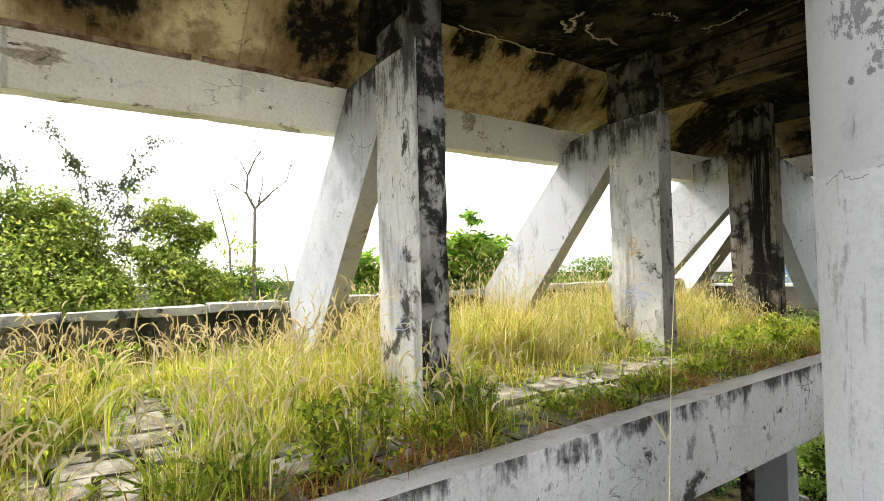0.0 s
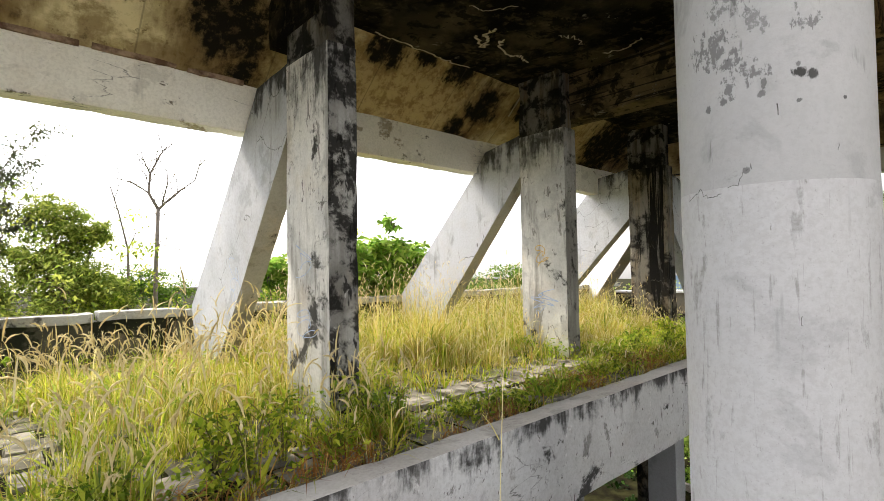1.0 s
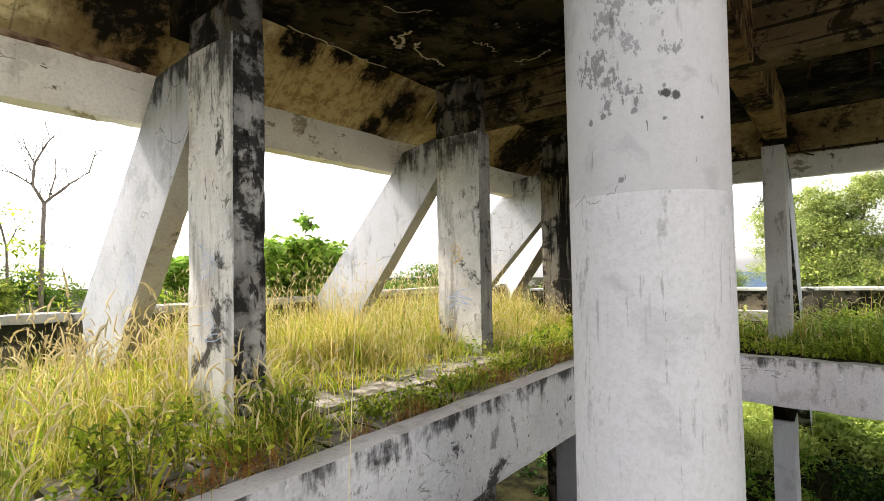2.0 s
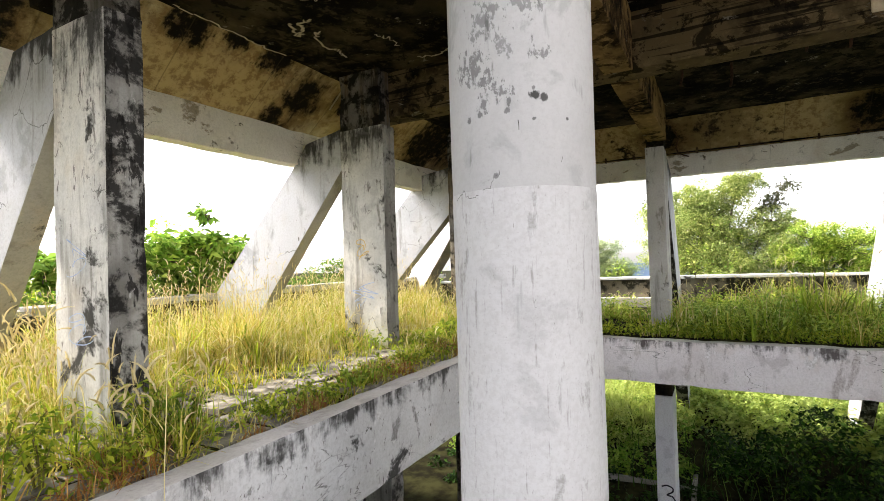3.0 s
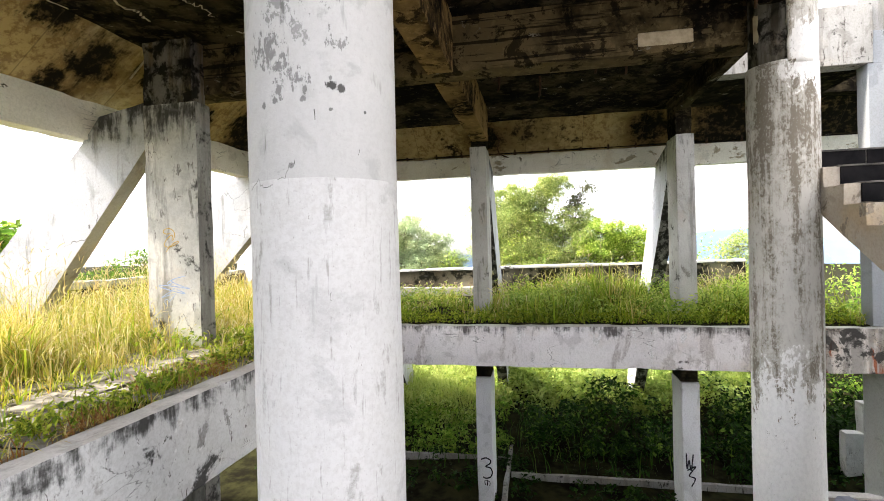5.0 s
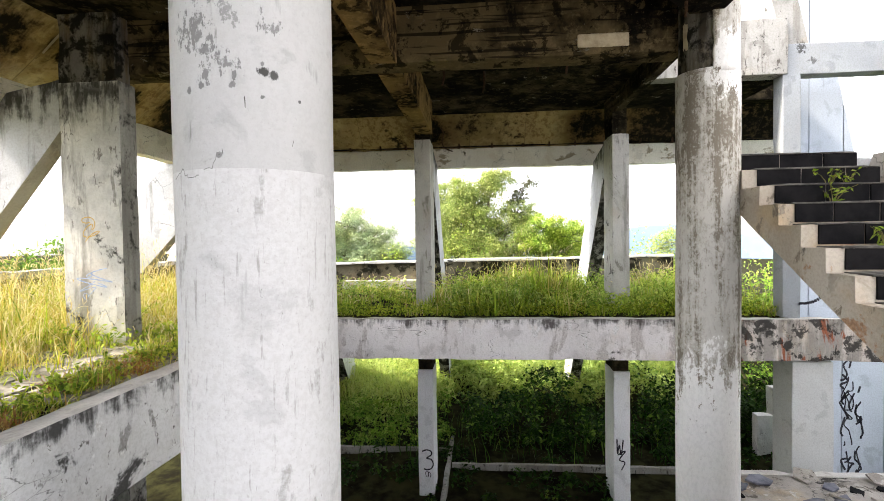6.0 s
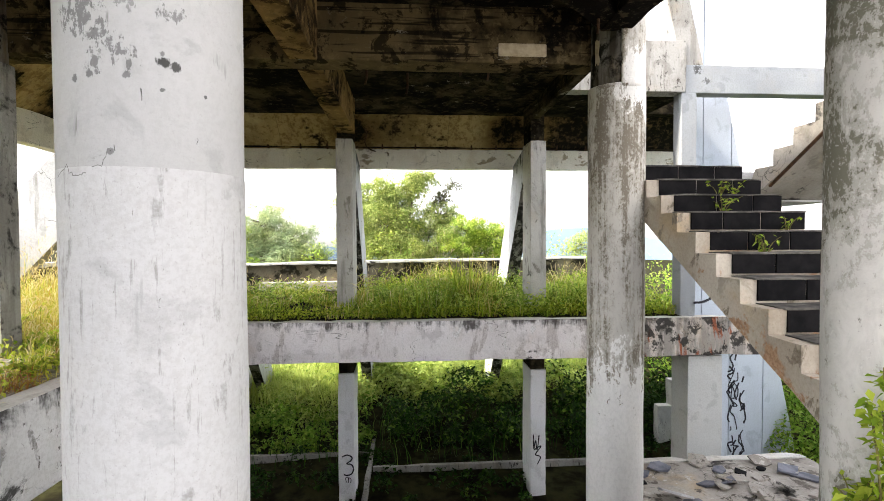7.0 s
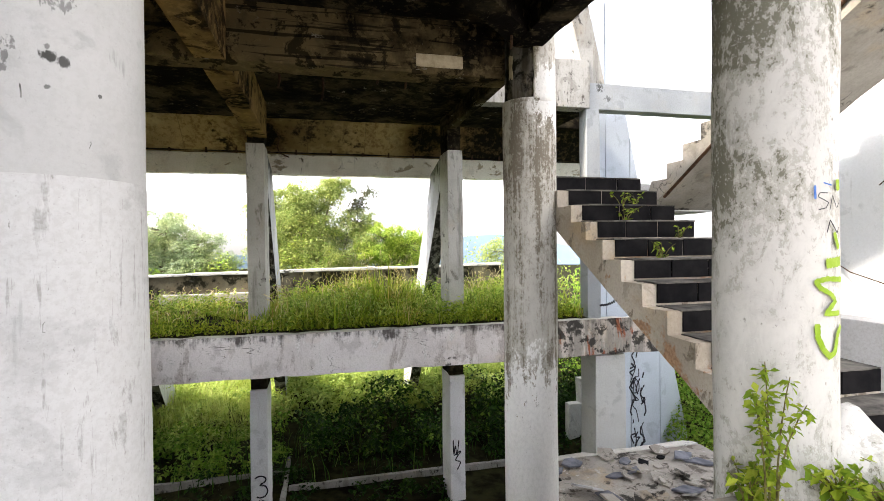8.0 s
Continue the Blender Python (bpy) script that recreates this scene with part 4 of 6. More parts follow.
def shell(x, y, r0, r1, a0, a1, z0, z1, seed):
    """A piece of a round coat of plaster with ragged edges."""
    bm = bmesh.new()
    na, nz = max(3, int((a1 - a0) / 5)), max(3, int((z1 - z0) / 0.05))
    sheets = []
    for r in (r0, r1):
        rows = []
        for k in range(nz + 1):
            row = []
            for i in range(na + 1):
                u, w = i / na, k / nz
                jag = noise.noise(Vector((u * 4, w * 9, seed)))
                a = math.radians(a0 + (a1 - a0) * u + (jag * 5 if i in (0, na) else 0))
                z = z0 + (z1 - z0) * w + (jag * 0.05 if k in (0, nz) else 0)
                row.append(bm.verts.new((x + r * math.cos(a), y + r * math.sin(a), z)))
            rows.append(row)
        sheets.append(rows)
    for rows, flip in zip(sheets, (True, False)):
        for k in range(nz):
            for i in range(na):
                q = (rows[k][i], rows[k][i + 1], rows[k + 1][i + 1], rows[k + 1][i])
                bm.faces.new(q[::-1] if flip else q)
    for k in range(nz):
        for i in (0, na):
            bm.faces.new((sheets[0][k][i], sheets[1][k][i], sheets[1][k + 1][i], sheets[0][k + 1][i]))
    for i in range(na):
        for k in (0, nz):
            bm.faces.new((sheets[0][k][i], sheets[1][k][i], sheets[1][k][i + 1], sheets[0][k][i + 1]))
    bmesh.ops.recalc_face_normals(bm, faces=bm.faces[:])
    return bm


part("plaster_coat", shell(5.45, -2.45, 0.24, 0.284, 167, 385, 2.64, 3.6, 1.0), ROUND_G, gc, "white plaster left on one side of the head", True)
part("plaster_scab", shell(5.45, -2.45, 0.25, 0.272, 108, 119, 2.88, 3.12, 4.0), PALE, gc, "pale scab of plaster")

hc = thing("round_column", "white round column with flaking paint and spray marks, weeds at its foot", "column", "round columns")
hc_shaft = part("shaft", lathe(2.45, -2.45, column_profile(0.267, -0.3, 4.3), 80, 0.008), ROUND_H, hc, "", True)
bm = bmesh.new()
bmesh.ops.create_icosphere(bm, subdivisions=4, radius=1)
for v in bm.verts:
    v.co = Vector((2.40 + v.co.x * 0.34, -2.78 + v.co.y * 0.3, -0.03 + v.co.z * 0.34 * (1 + 0.25 * noise.noise(v.co * 2))))
part("mortar_heap", bm, ROUND_H, hc, "lump of mortar at the foot", True)


def on_round(cx, cy, r, pairs, dense=6):
    pts = []
    for (a0, z0), (a1, z1) in zip(pairs, pairs[1:]):
        for i in range(dense):
            t = i / dense
            a, z = radians(a0 + (a1 - a0) * t), z0 + (z1 - z0) * t
            pts.append(((cx + r * math.cos(a), cy + r * math.sin(a), z), (math.cos(a), math.sin(a), 0)))
    return pts


# green spray marks and pen letters on the column by the stair
for way, wide in (([(196, 1.44), (198, 1.38)], 0.03), ([(191, 1.2), (200, 1.11)], 0.022), ([(180, 1.06), (189, 1.063), (205, 1.072)], 0.042),
                  ([(206, 0.985), (181, 0.992), (169, 0.98), (174, 0.95), (187, 0.92), (193, 0.89), (179, 0.835), (205, 0.833)], 0.022),
                  ([(170.5, 0.79), (171, 0.73), (177, 0.674), (184, 0.64), (192, 0.656), (197, 0.737), (205, 0.782)], 0.026)):
    stroke(on_round(2.45, -2.45, 0.2735, way), wide, INK_GREEN, hc_shaft, "spray_mark", "green sprayed stroke")
for way, wide, ink in (([(168.2, 1.41), (168.7, 1.337)], 0.01, INK_PEN), ([(177, 1.422), (189, 1.41)], 0.006, INK_PEN),
                       ([(182.5, 1.377), (173, 1.377), (171, 1.36), (183, 1.334), (180, 1.31), (170, 1.3)], 0.004, INK_DARK),
                       ([(184.5, 1.3), (188, 1.366), (195, 1.31), (203, 1.356)], 0.004, INK_DARK), ([(181, 1.2), (185, 1.255), (196, 1.196), (199, 1.23)], 0.006, INK_DARK)):
    stroke(on_round(2.45, -2.45, 0.2735, way), wide, ink, hc_shaft, "pen_letter", "thin pen stroke")


for way, wide in (([(137.7, 1.352), (149.8, 1.388), (156, 1.35), (163, 1.362), (166, 1.37)], 0.0028), ([(168.8, 1.384), (176.5, 1.382), (178, 1.428), (182, 1.442)], 0.0022), ([(197.6, 1.635), (197.9, 1.62), (198.1, 1.583)], 0.004), ([(183, 1.45), (183.6, 1.42)], 0.003), ([(228, 1.5), (228.4, 1.46)], 0.002), ([(205, 0.95), (206, 0.9)], 0.002)):
    rough = [(a + rnd.uniform(-0.9, 0.9), z + rnd.uniform(-0.007, 0.007)) for (a0, z0), (a1, z1) in zip(way, way[1:]) for a, z in ((a0 + (a1 - a0) * q / 4, z0 + (z1 - z0) * q / 4) for q in range(4))] if wide < 0.003 else way
    stroke(on_round(2.37, 0.67, 0.3125, rough, 3), wide * 0.9, PIT, rc_upper, "crack", "dark crack in the plaster")


def scribble(col, face, at, size, ink, seed, width=0.008, turns=14, name="graffiti", label="pale sprayed scribble"):
    """A tangled line on a flat face. face: 'x' looks to -x, 'y' looks to -y."""
    r = random.Random(seed)
    pts = []
    for i in range(turns * 5):
        t = i / 5
        u = at[0] + size[0] * (0.5 * math.sin(t * 1.9 + seed) + 0.35 * math.sin(t * 3.1 + 1))
        v = at[1] + size[1] * (t / turns - 0.5 + 0.22 * math.sin(t * 2.7 + seed * 2))
        pts.append(((at[2] - 0.008, u, v), (-1, 0, 0)) if face == "x" else ((u, at[2] - 0.008, v), (0, -1, 0)))
    stroke(pts, width, ink, col, name, label)


scribble(cols_n[1], "x", (3.62, 0.72, 2.0), (0.2, 0.22), INK_BLUE, 3, 0.006, 7)
scribble(cols_n[1], "x", (3.66, 1.2, 2.0), (0.16, 0.2), INK_BLUE, 8, 0.005, 7)
scribble(cols_n[1], "x", (5.1, 1.0, 2.0 + 0.012), (0.2, 0.4), INK_BLUE, 5, 0.005, 9)
scribble(cols_n[2], "x", (3.78, 0.75, 5.25), (0.26, 0.16), INK_BLUE, 4, 0.010, 7)
scribble(cols_n[2], "x", (3.86, 0.62, 5.25), (0.12, 0.16), INK_BLUE, 6, 0.007, 6)
scribble(cols_n[2], "x", (3.82, 1.28, 5.25), (0.12, 0.22), INK_YELLOW, 9, 0.009, 7)
def hand_stroke(parent, points, width, name, label, x=8.992):
    """A painted stroke on a face that looks to -x, through (y, z) points, rounded."""
    curve = []
    for a, b, c, d in zip([points[0]] + points, points, points[1:], points[2:] + [points[-1]]):
        for i in range(5):
            t = i / 5
            curve.append(tuple(0.5 * (2 * b[q] + (c[q] - a[q]) * t + (2 * a[q] - 5 * b[q] + 4 * c[q] - d[q]) * t * t + (3 * b[q] - a[q] - 3 * c[q] + d[q]) * t ** 3) for q in (0, 1)))
    stroke([((x, u, v), (-1, 0, 0)) for u, v in curve], width, INK_DARK, parent, name, label)


hand_stroke(cols_e[0], [(0.86, -2.63), (0.78, -2.60), (0.70, -2.63), (0.70, -2.69), (0.78, -2.75), (0.70, -2.77), (0.665, -2.85), (0.70, -2.93), (0.78, -2.955), (0.84, -2.93)], 0.022, "numeral", "number 3 painted in black by hand")
hand_stroke(cols_e[0], [(0.79, -3.08), (0.80, -3.0), (0.75, -3.0), (0.76, -3.09), (0.75, -3.0), (0.71, -3.03), (0.72, -3.1)], 0.012, "sprayed_stroke", "small dark painted scrawl")
hand_stroke(cols_e[1], [(-2.49, -2.34), (-2.5, -2.6), (-2.53, -2.45), (-2.56, -2.62), (-2.6, -2.3)], 0.02, "sprayed_stroke", "dark painted scrawl")
hand_stroke(cols_e[1], [(-2.5, -2.62), (-2.63, -2.55), (-2.53, -2.7), (-2.62, -2.75), (-2.55, -2.9)], 0.02, "sprayed_stroke", "dark painted scrawl")

# ---- stair ----
RISE, GO = 0.175, 0.283
stair = thing("stair", "concrete stair flight faced with black tiles, bare broken edge", "stair", "stair flights")
n_up = 11
saw = []
for k in range(n_up):
    saw += [(5.49 - GO * k + (GO if k == 0 else 0), 1.89 - RISE * k)] if k == 0 else []
    saw += [(5.49 - GO * k, 1.89 - RISE * k), (5.49 - GO * k, 1.89 - RISE * (k + 1))]
saw += [(5.49 - GO * (n_up - 1) - 0.02, -0.12), (2.78, -0.12), (5.77, 1.60)]
part("flight", worn(prism(saw, "y", -3.85, -2.66), 0.006, 0.14, 0.02), STRINGER, stair, "bare orange-grey concrete of the stringer")
rnd = random.Random(8)
for k in range(n_up):
    x, z = 5.49 - GO * k, 1.89 - RISE * k
    y = -3.85
    cut = [rnd.uniform(0.28, 0.42), rnd.uniform(0.34, 0.4)]
    for w in (cut[0], cut[1], 1.07 - sum(cut)):
        part("riser_tile", box(x - 0.014, x + 0.004, y + 0.006, y + w - 0.006, z - RISE + 0.022, z - 0.004, bevel=0.003), TILE, stair)
        y += w
    part("tread", wbox(x - 0.022, x + GO - 0.02, -3.85, -2.76, z - 0.004, z + 0.012, 0.003, 0.12, 0.02, 0.004), TREAD, stair)

stair2 = thing("stair", "upper concrete stair flight seen from below", "stair", "stair flights")
saw = [(5.785, 1.56)]
for k in range(11):
    saw += [(5.70 - 0.27 * k + (0.085 if k == 0 else 0.0), 1.73 + 0.17 * k), (5.70 - 0.27 * k, 1.73 + 0.17 * (k + 1))]
saw += [(5.70 - 0.27 * 11, 1.73 + 0.17 * 11), (5.70 - 0.27 * 11, 1.73 + 0.17 * 11 - 0.37)]
part("flight", worn(prism(saw, "y", -5.2, -4.15), 0.004, 0.16, 0.02), STAIR_UNDER, stair2)
part("edge_strip", rod([(5.45 - 0.27 * k, -4.135, 1.685 + 0.17 * k) for k in range(0, 10)], 0.018, 0.018), IRON, stair2, "dark strip along the soffit edge")
land = thing("stair_landing", "concrete landing between two stair flights", "landing", "landings")
part("slab", wbox(5.78, 6.62, -5.2, -2.66, 1.54, 1.885, 0.005, 0.2), GREY, land)
part("edge_beam", wbox(6.625, 6.75, -5.2, -2.66, 1.5, 1.89, 0.005, 0.15), STRINGER, land)
land = thing("stair_landing", "lower concrete landing strewn with broken tiles", "landing", "landings")
part("slab", wbox(5.0, 6.72, -5.7, -2.75, -2.1, -1.85, 0.008, 0.2, 0.05), RUBBLE, land)
part("edge_beam", wbox(6.725, 6.86, -5.7, -2.75, -2.3, -1.842, 0.008, 0.12, 0.05), CAP, land, "pale worn edge of the landing")
lowst = thing("stair", "lower concrete stair flight going down", "stair", "stair flights")
saw = [(2.4, -0.35), (2.4, -0.07)]
for k in range(10):
    saw += [(2.45 + 0.26 * k, -0.07 - RISE * k), (2.45 + 0.26 * k, -0.07 - RISE * (k + 1))]
saw += [(5.0, -1.86), (5.0, -2.1)]
part("flight", worn(prism(saw, "y", -5.05, -4.0), 0.006, 0.2, 0.02), RUBBLE, lowst)

# things on the landings
rnd = random.Random(21)


def shard(at, size, turn, tilt, material, label, name="broken_tile"):
    bm = bmesh.new()
    n = rnd.randint(4, 6)
    ring = [(size * rnd.uniform(0.7, 1.1) * math.cos(2 * math.pi * i / n), size * rnd.uniform(0.5, 0.9) * math.sin(2 * math.pi * i / n)) for i in range(n)]
    lo = [bm.verts.new((u, v, 0)) for u, v in ring]
    hi = [bm.verts.new((u * 0.98, v * 0.98, 0.022)) for u, v in ring]
    bm.faces.new(lo[::-1])
    bm.faces.new(hi)
    for i in range(n):
        bm.faces.new((lo[i], lo[(i + 1) % n], hi[(i + 1) % n], hi[i]))
    drop = size * math.sin(radians(abs(tilt)))
    bmesh.ops.transform(bm, matrix=pose(at[0], at[1], at[2] + drop * 0.9, tilt, tilt * 0.4, turn), verts=bm.verts[:])
    ob = part(name, bm, material)
    return tagged(ob, label, "rubble", "rubble on the landings")


for i in range(46):
    m, lab = rnd.choice(((RUBBLE, "broken grey concrete slab piece lying on the landing"), (RUBBLE, "broken grey concrete slab piece lying on the landing"), (TILE, "broken black tile lying on the landing"), (SLATE, "broken blue-grey tile lying on the landing"), (SLATE, "broken blue-grey tile lying on the landing"), (COPING, "pale broken plaster piece lying on the landing"), (GREY, "grey broken floor tile lying on the landing")))
    shard((rnd.uniform(5.1, 6.7), rnd.uniform(-5.3, -3.0), -1.85), rnd.uniform(0.07, 0.22), rnd.uniform(0, 360), rnd.uniform(-24, 24), m, lab)
for i in range(9):
    shard((rnd.uniform(1.9, 2.3), rnd.uniform(-3.9, -2.75), -0.05), rnd.uniform(0.05, 0.12), rnd.uniform(0, 360), rnd.uniform(-15, 15), rnd.choice((RUBBLE, COPING)), "broken plaster piece at the foot of a round column")

# ---- south end of the east gallery ----
post = thing("corner_post", "white square post at the end of the gallery", "column", "gallery columns")
part("shaft", wbox(8.0, 8.25, -4.85, -4.60, -0.12, 3.42, 0.004, 0.14), UPPER, post)
part("lower_shaft", wbox(8.0, 8.5, -5.32, -4.74, LOW - 0.3, -0.75, 0.005, 0.2), GREY_P, post, "wide smooth grey lower shaft")
top = thing("upper_beam", "white concrete beam of the floor above, cracked at its joint", "beam", "upper beams")
part("beam_face", wbox(8.0, 8.25, -8.6, -4.66, 3.41, 3.85, 0.004, 0.2), UPPER, top)
part("weathered_end", wbox(7.98, 8.27, -4.66, -2.74, 3.42, 4.22, 0.006, 0.1, 0.05), CAP_GREY, top, "scratched and flaking end of the beam")
part("rake", worn(prism([(-4.99, 3.7), (-4.6, 3.9), (-4.52, 4.2), (-4.0, 6.5), (-4.35, 6.5)], "x", 8.02, 8.22), 0.005, 0.2), CAP_GREY, top, "raking white strut above the beam")
fin = thing("buttress_wall", "tall tapering wall of pale blue-white panels", "wall", "buttress walls")
edges = [-5.28, -5.57, -6.1, -6.75, -7.45]
for i in range(4):
    a, b = edges[i] - 0.008, edges[i + 1] + 0.008

    def tip(v):
        return min(10.5, (v + 6.769) / 0.207)

    part("panel", prism([(a, LOW - 0.4), (b, LOW - 0.4), (b, max(-3.0, tip(b))), (a, max(-2.9, tip(a)))], "x", 9.0, 9.25), FIN, fin)
part("backing", prism([(-5.3, LOW - 0.4), (-7.4, LOW - 0.4), (-5.45, 6.2), (-5.3, 6.2)], "x", 9.06, 9.2), GREY, fin, "grey joint filling")
rnd = random.Random(77)
for i in range(26):
    uy, uz = -6.42 + 0.33 * rnd.random(), -0.8 - 2.2 * rnd.random()
    bends = [(uy + rnd.uniform(-0.07, 0.07), uz + 0.2 - 0.1 * q + rnd.uniform(-0.09, 0.09)) for q in range(rnd.randint(3, 6))]
    hand_stroke(fin, bends, rnd.uniform(0.018, 0.032), "sprayed_stroke", "black sprayed stroke" if i == 0 else "", 8.996)
hand_stroke(fin, [(-5.5, -0.6), (-5.62, -1.2), (-5.78, -1.7), (-5.8, -2.4), (-5.82, -3.2)], 0.06, "sprayed_stroke", "", 8.996)
lowwall = thing("low_wall", "short white wall stub in the undergrowth", "wall")
part("stub", wbox(10.4, 10.62, -6.3, -5.78, LOW - 0.3, -1.86, 0.008, 0.15, 0.04), PLASTER, lowwall)
part("ledge", wbox(10.3, 10.5, -5.775, -5.45, LOW - 0.3, -2.36, 0.008, 0.15, 0.04), PLASTER, lowwall, "lower broken step of the stub")
sw = thing("stair_wall", "low grey wall along the far side of the stair", "wall", "buttress walls")
part("footing", wbox(-2, 5.0, -5.62, -5.33, LOW, 0.38, 0.005, 0.3), GREY, sw)
ew = thing("end_wall", "tall pale blue-white panel wall beyond the stair", "wall", "buttress walls")
for i, (xa, xb) in enumerate(((-2.0, 1.2), (1.21, 2.9), (2.91, 4.1), (4.11, 4.95))):
    part("panel", wbox(xa, xb, -5.82, -5.66, 0.3, 4.6, 0.003, 0.3), END_WALL, ew)
wire = thing("wire", "thin dark wire slung beyond the stair", "wire")
part("strand", rod([(4.7, -5.66, 0.95), (4.35, -5.45, 0.84), (4.0, -5.4, 0.75), (3.4, -5.42, 0.66), (2.6, -5.66, 0.62)], 0.006, 0.006), IRON, wire)
part("upper_strand", rod([(4.22, -5.66, 1.71), (4.0, -5.5, 1.78), (3.2, -5.66, 2.0)], 0.006, 0.006), IRON, wire)
chain = thing("chain", "dark rusty chain slung from post to stair", "chain")
for i in range(15):
    t = i / 14
    bm = bmesh.new()
    bmesh.ops.create_cube(bm, size=1, matrix=pose(8.0 - 1.1 * t, -4.83 + 0.24 * t, 0.1 + 0.36 * t - 0.07 * math.sin(math.pi * t), 45 * (i % 2), -14, -12) @ Matrix.Diagonal((0.07, 0.014, 0.034, 1)))
    bmesh.ops.bevel(bm, geom=bm.edges[:], offset=0.007, segments=2, affect="EDGES")
    part("link", bm, INK_DARK, chain)
brace = thing("lower_brace", "raking white concrete strut in the lower storey, shade painted on its underside", "column", "lower posts")
# The black underside is shade put into the material.
bm = face_mats(worn(prism([(11.64, -0.3), (12.66, -0.3), (15.4, -3.9), (14.5, -3.9)], "y", 3.42, 3.67, 0.01), 0.002, 0.15, 0.012), lambda n: n.z < -0.35)
part("strut", bm, [STRUT, MOULD_AND_SHADE], brace)
for kx0, kx1, ky0, ky1 in ((9.98, 10.07, -4.4, 0.42), (8.3, 12.4, 0.43, 0.52), (10.66, 10.75, 0.53, 5.0)):
    kb = thing("kerb", "low pale concrete kerb on the ground below", "kerb", "kerbs")
    part("kerb_stone", wbox(kx0, kx1, ky0, ky1, LOW - 0.1, LOW + 0.12, 0.012, 0.15, 0.04), CAP_GREY, kb)


# ---- plants ----
def leaf_cloud(name, centers, size, material, parent=None, label="", seed=0, aspect=0.5, droop=0.3):
    """Many small folded leaves, one at each centre."""
    g = np.random.default_rng(seed)
    c = np.asarray(centers, dtype=float)
    n = len(c)
    a = g.uniform(0, 2 * np.pi, n)
    tilt = g.normal(-droop, 0.5, n)
    d = np.stack([np.cos(a) * np.cos(tilt), np.sin(a) * np.cos(tilt), np.sin(tilt)], 1)
    side = np.stack([-np.sin(a), np.cos(a), np.zeros(n)], 1)
    side += d * 0.0 + np.stack([np.zeros(n), np.zeros(n), g.normal(0, 0.6, n)], 1)
    side /= np.linalg.norm(side, axis=1)[:, None]
    ln = (size * g.uniform(0.6, 1.3, n))[:, None]
    w = ln * aspect / 2
    base, mid, tip = c, c + d * ln * 0.5, c + d * ln
    up = np.array([0, 0, 1.0]) * ln * 0.08
    verts = np.stack([base, mid - side * w + up, tip - up, mid + side * w + up], 1).reshape(-1, 3)
    i = np.arange(n)[:, None] * 4
    faces = np.concatenate([i + np.array([[0, 1, 2]]), i + np.array([[0, 2, 3]])], 0)
    me = bpy.data.meshes.new(name)
    me.from_pydata(verts.tolist(), [], faces.tolist())
    return link(name, me, material, parent, label)


def blades(name, places, heights, width, material, seed=0, lean=0.35, label="", tips=None, ways=None):
    """Curved tapering grass blades. tips: a list that takes each blade's tip and its direction."""
    g = np.random.default_rng(seed)
    p = np.asarray(places, dtype=float)
    n = len(p)
    h = np.asarray(heights, dtype=float)[:, None]
    a = g.uniform(0, 2 * np.pi, n) if ways is None else np.asarray(ways) + g.normal(0, 0.5, n)
    out = np.stack([np.cos(a), np.sin(a), np.zeros(n)], 1)
    side = np.stack([-np.sin(a + g.normal(0, 0.7, n)), np.cos(a), np.zeros(n)], 1) * (width * g.uniform(0.6, 1.3, n))[:, None] / 2
    bend = np.abs(g.normal(lean, lean * 0.5, n))[:, None]
    z = np.array([0, 0, 1.0])
    level = [p + z * h * t * (1 - 0.35 * bend * t * t) + out * h * bend * t * t for t in (0.0, 0.4, 0.75, 1.0)]
    verts = np.stack([level[0] - side, level[0] + side, level[1] - side * 0.9, level[1] + side * 0.9, level[2] - side * 0.6, level[2] + side * 0.6, level[3]], 1).reshape(-1, 3)
    i = np.arange(n) * 7
    faces = [f for k in i.tolist() for f in ((k, k + 1, k + 3, k + 2), (k + 2, k + 3, k + 5, k + 4), (k + 4, k + 5, k + 6))]
    if tips is not None:
        tips.extend(zip(level[3].tolist(), (level[3] - level[2]).tolist()))
    me = bpy.data.meshes.new(name)
    me.from_pydata(verts.tolist(), [], faces)
    return link(name, me, material, None, label)


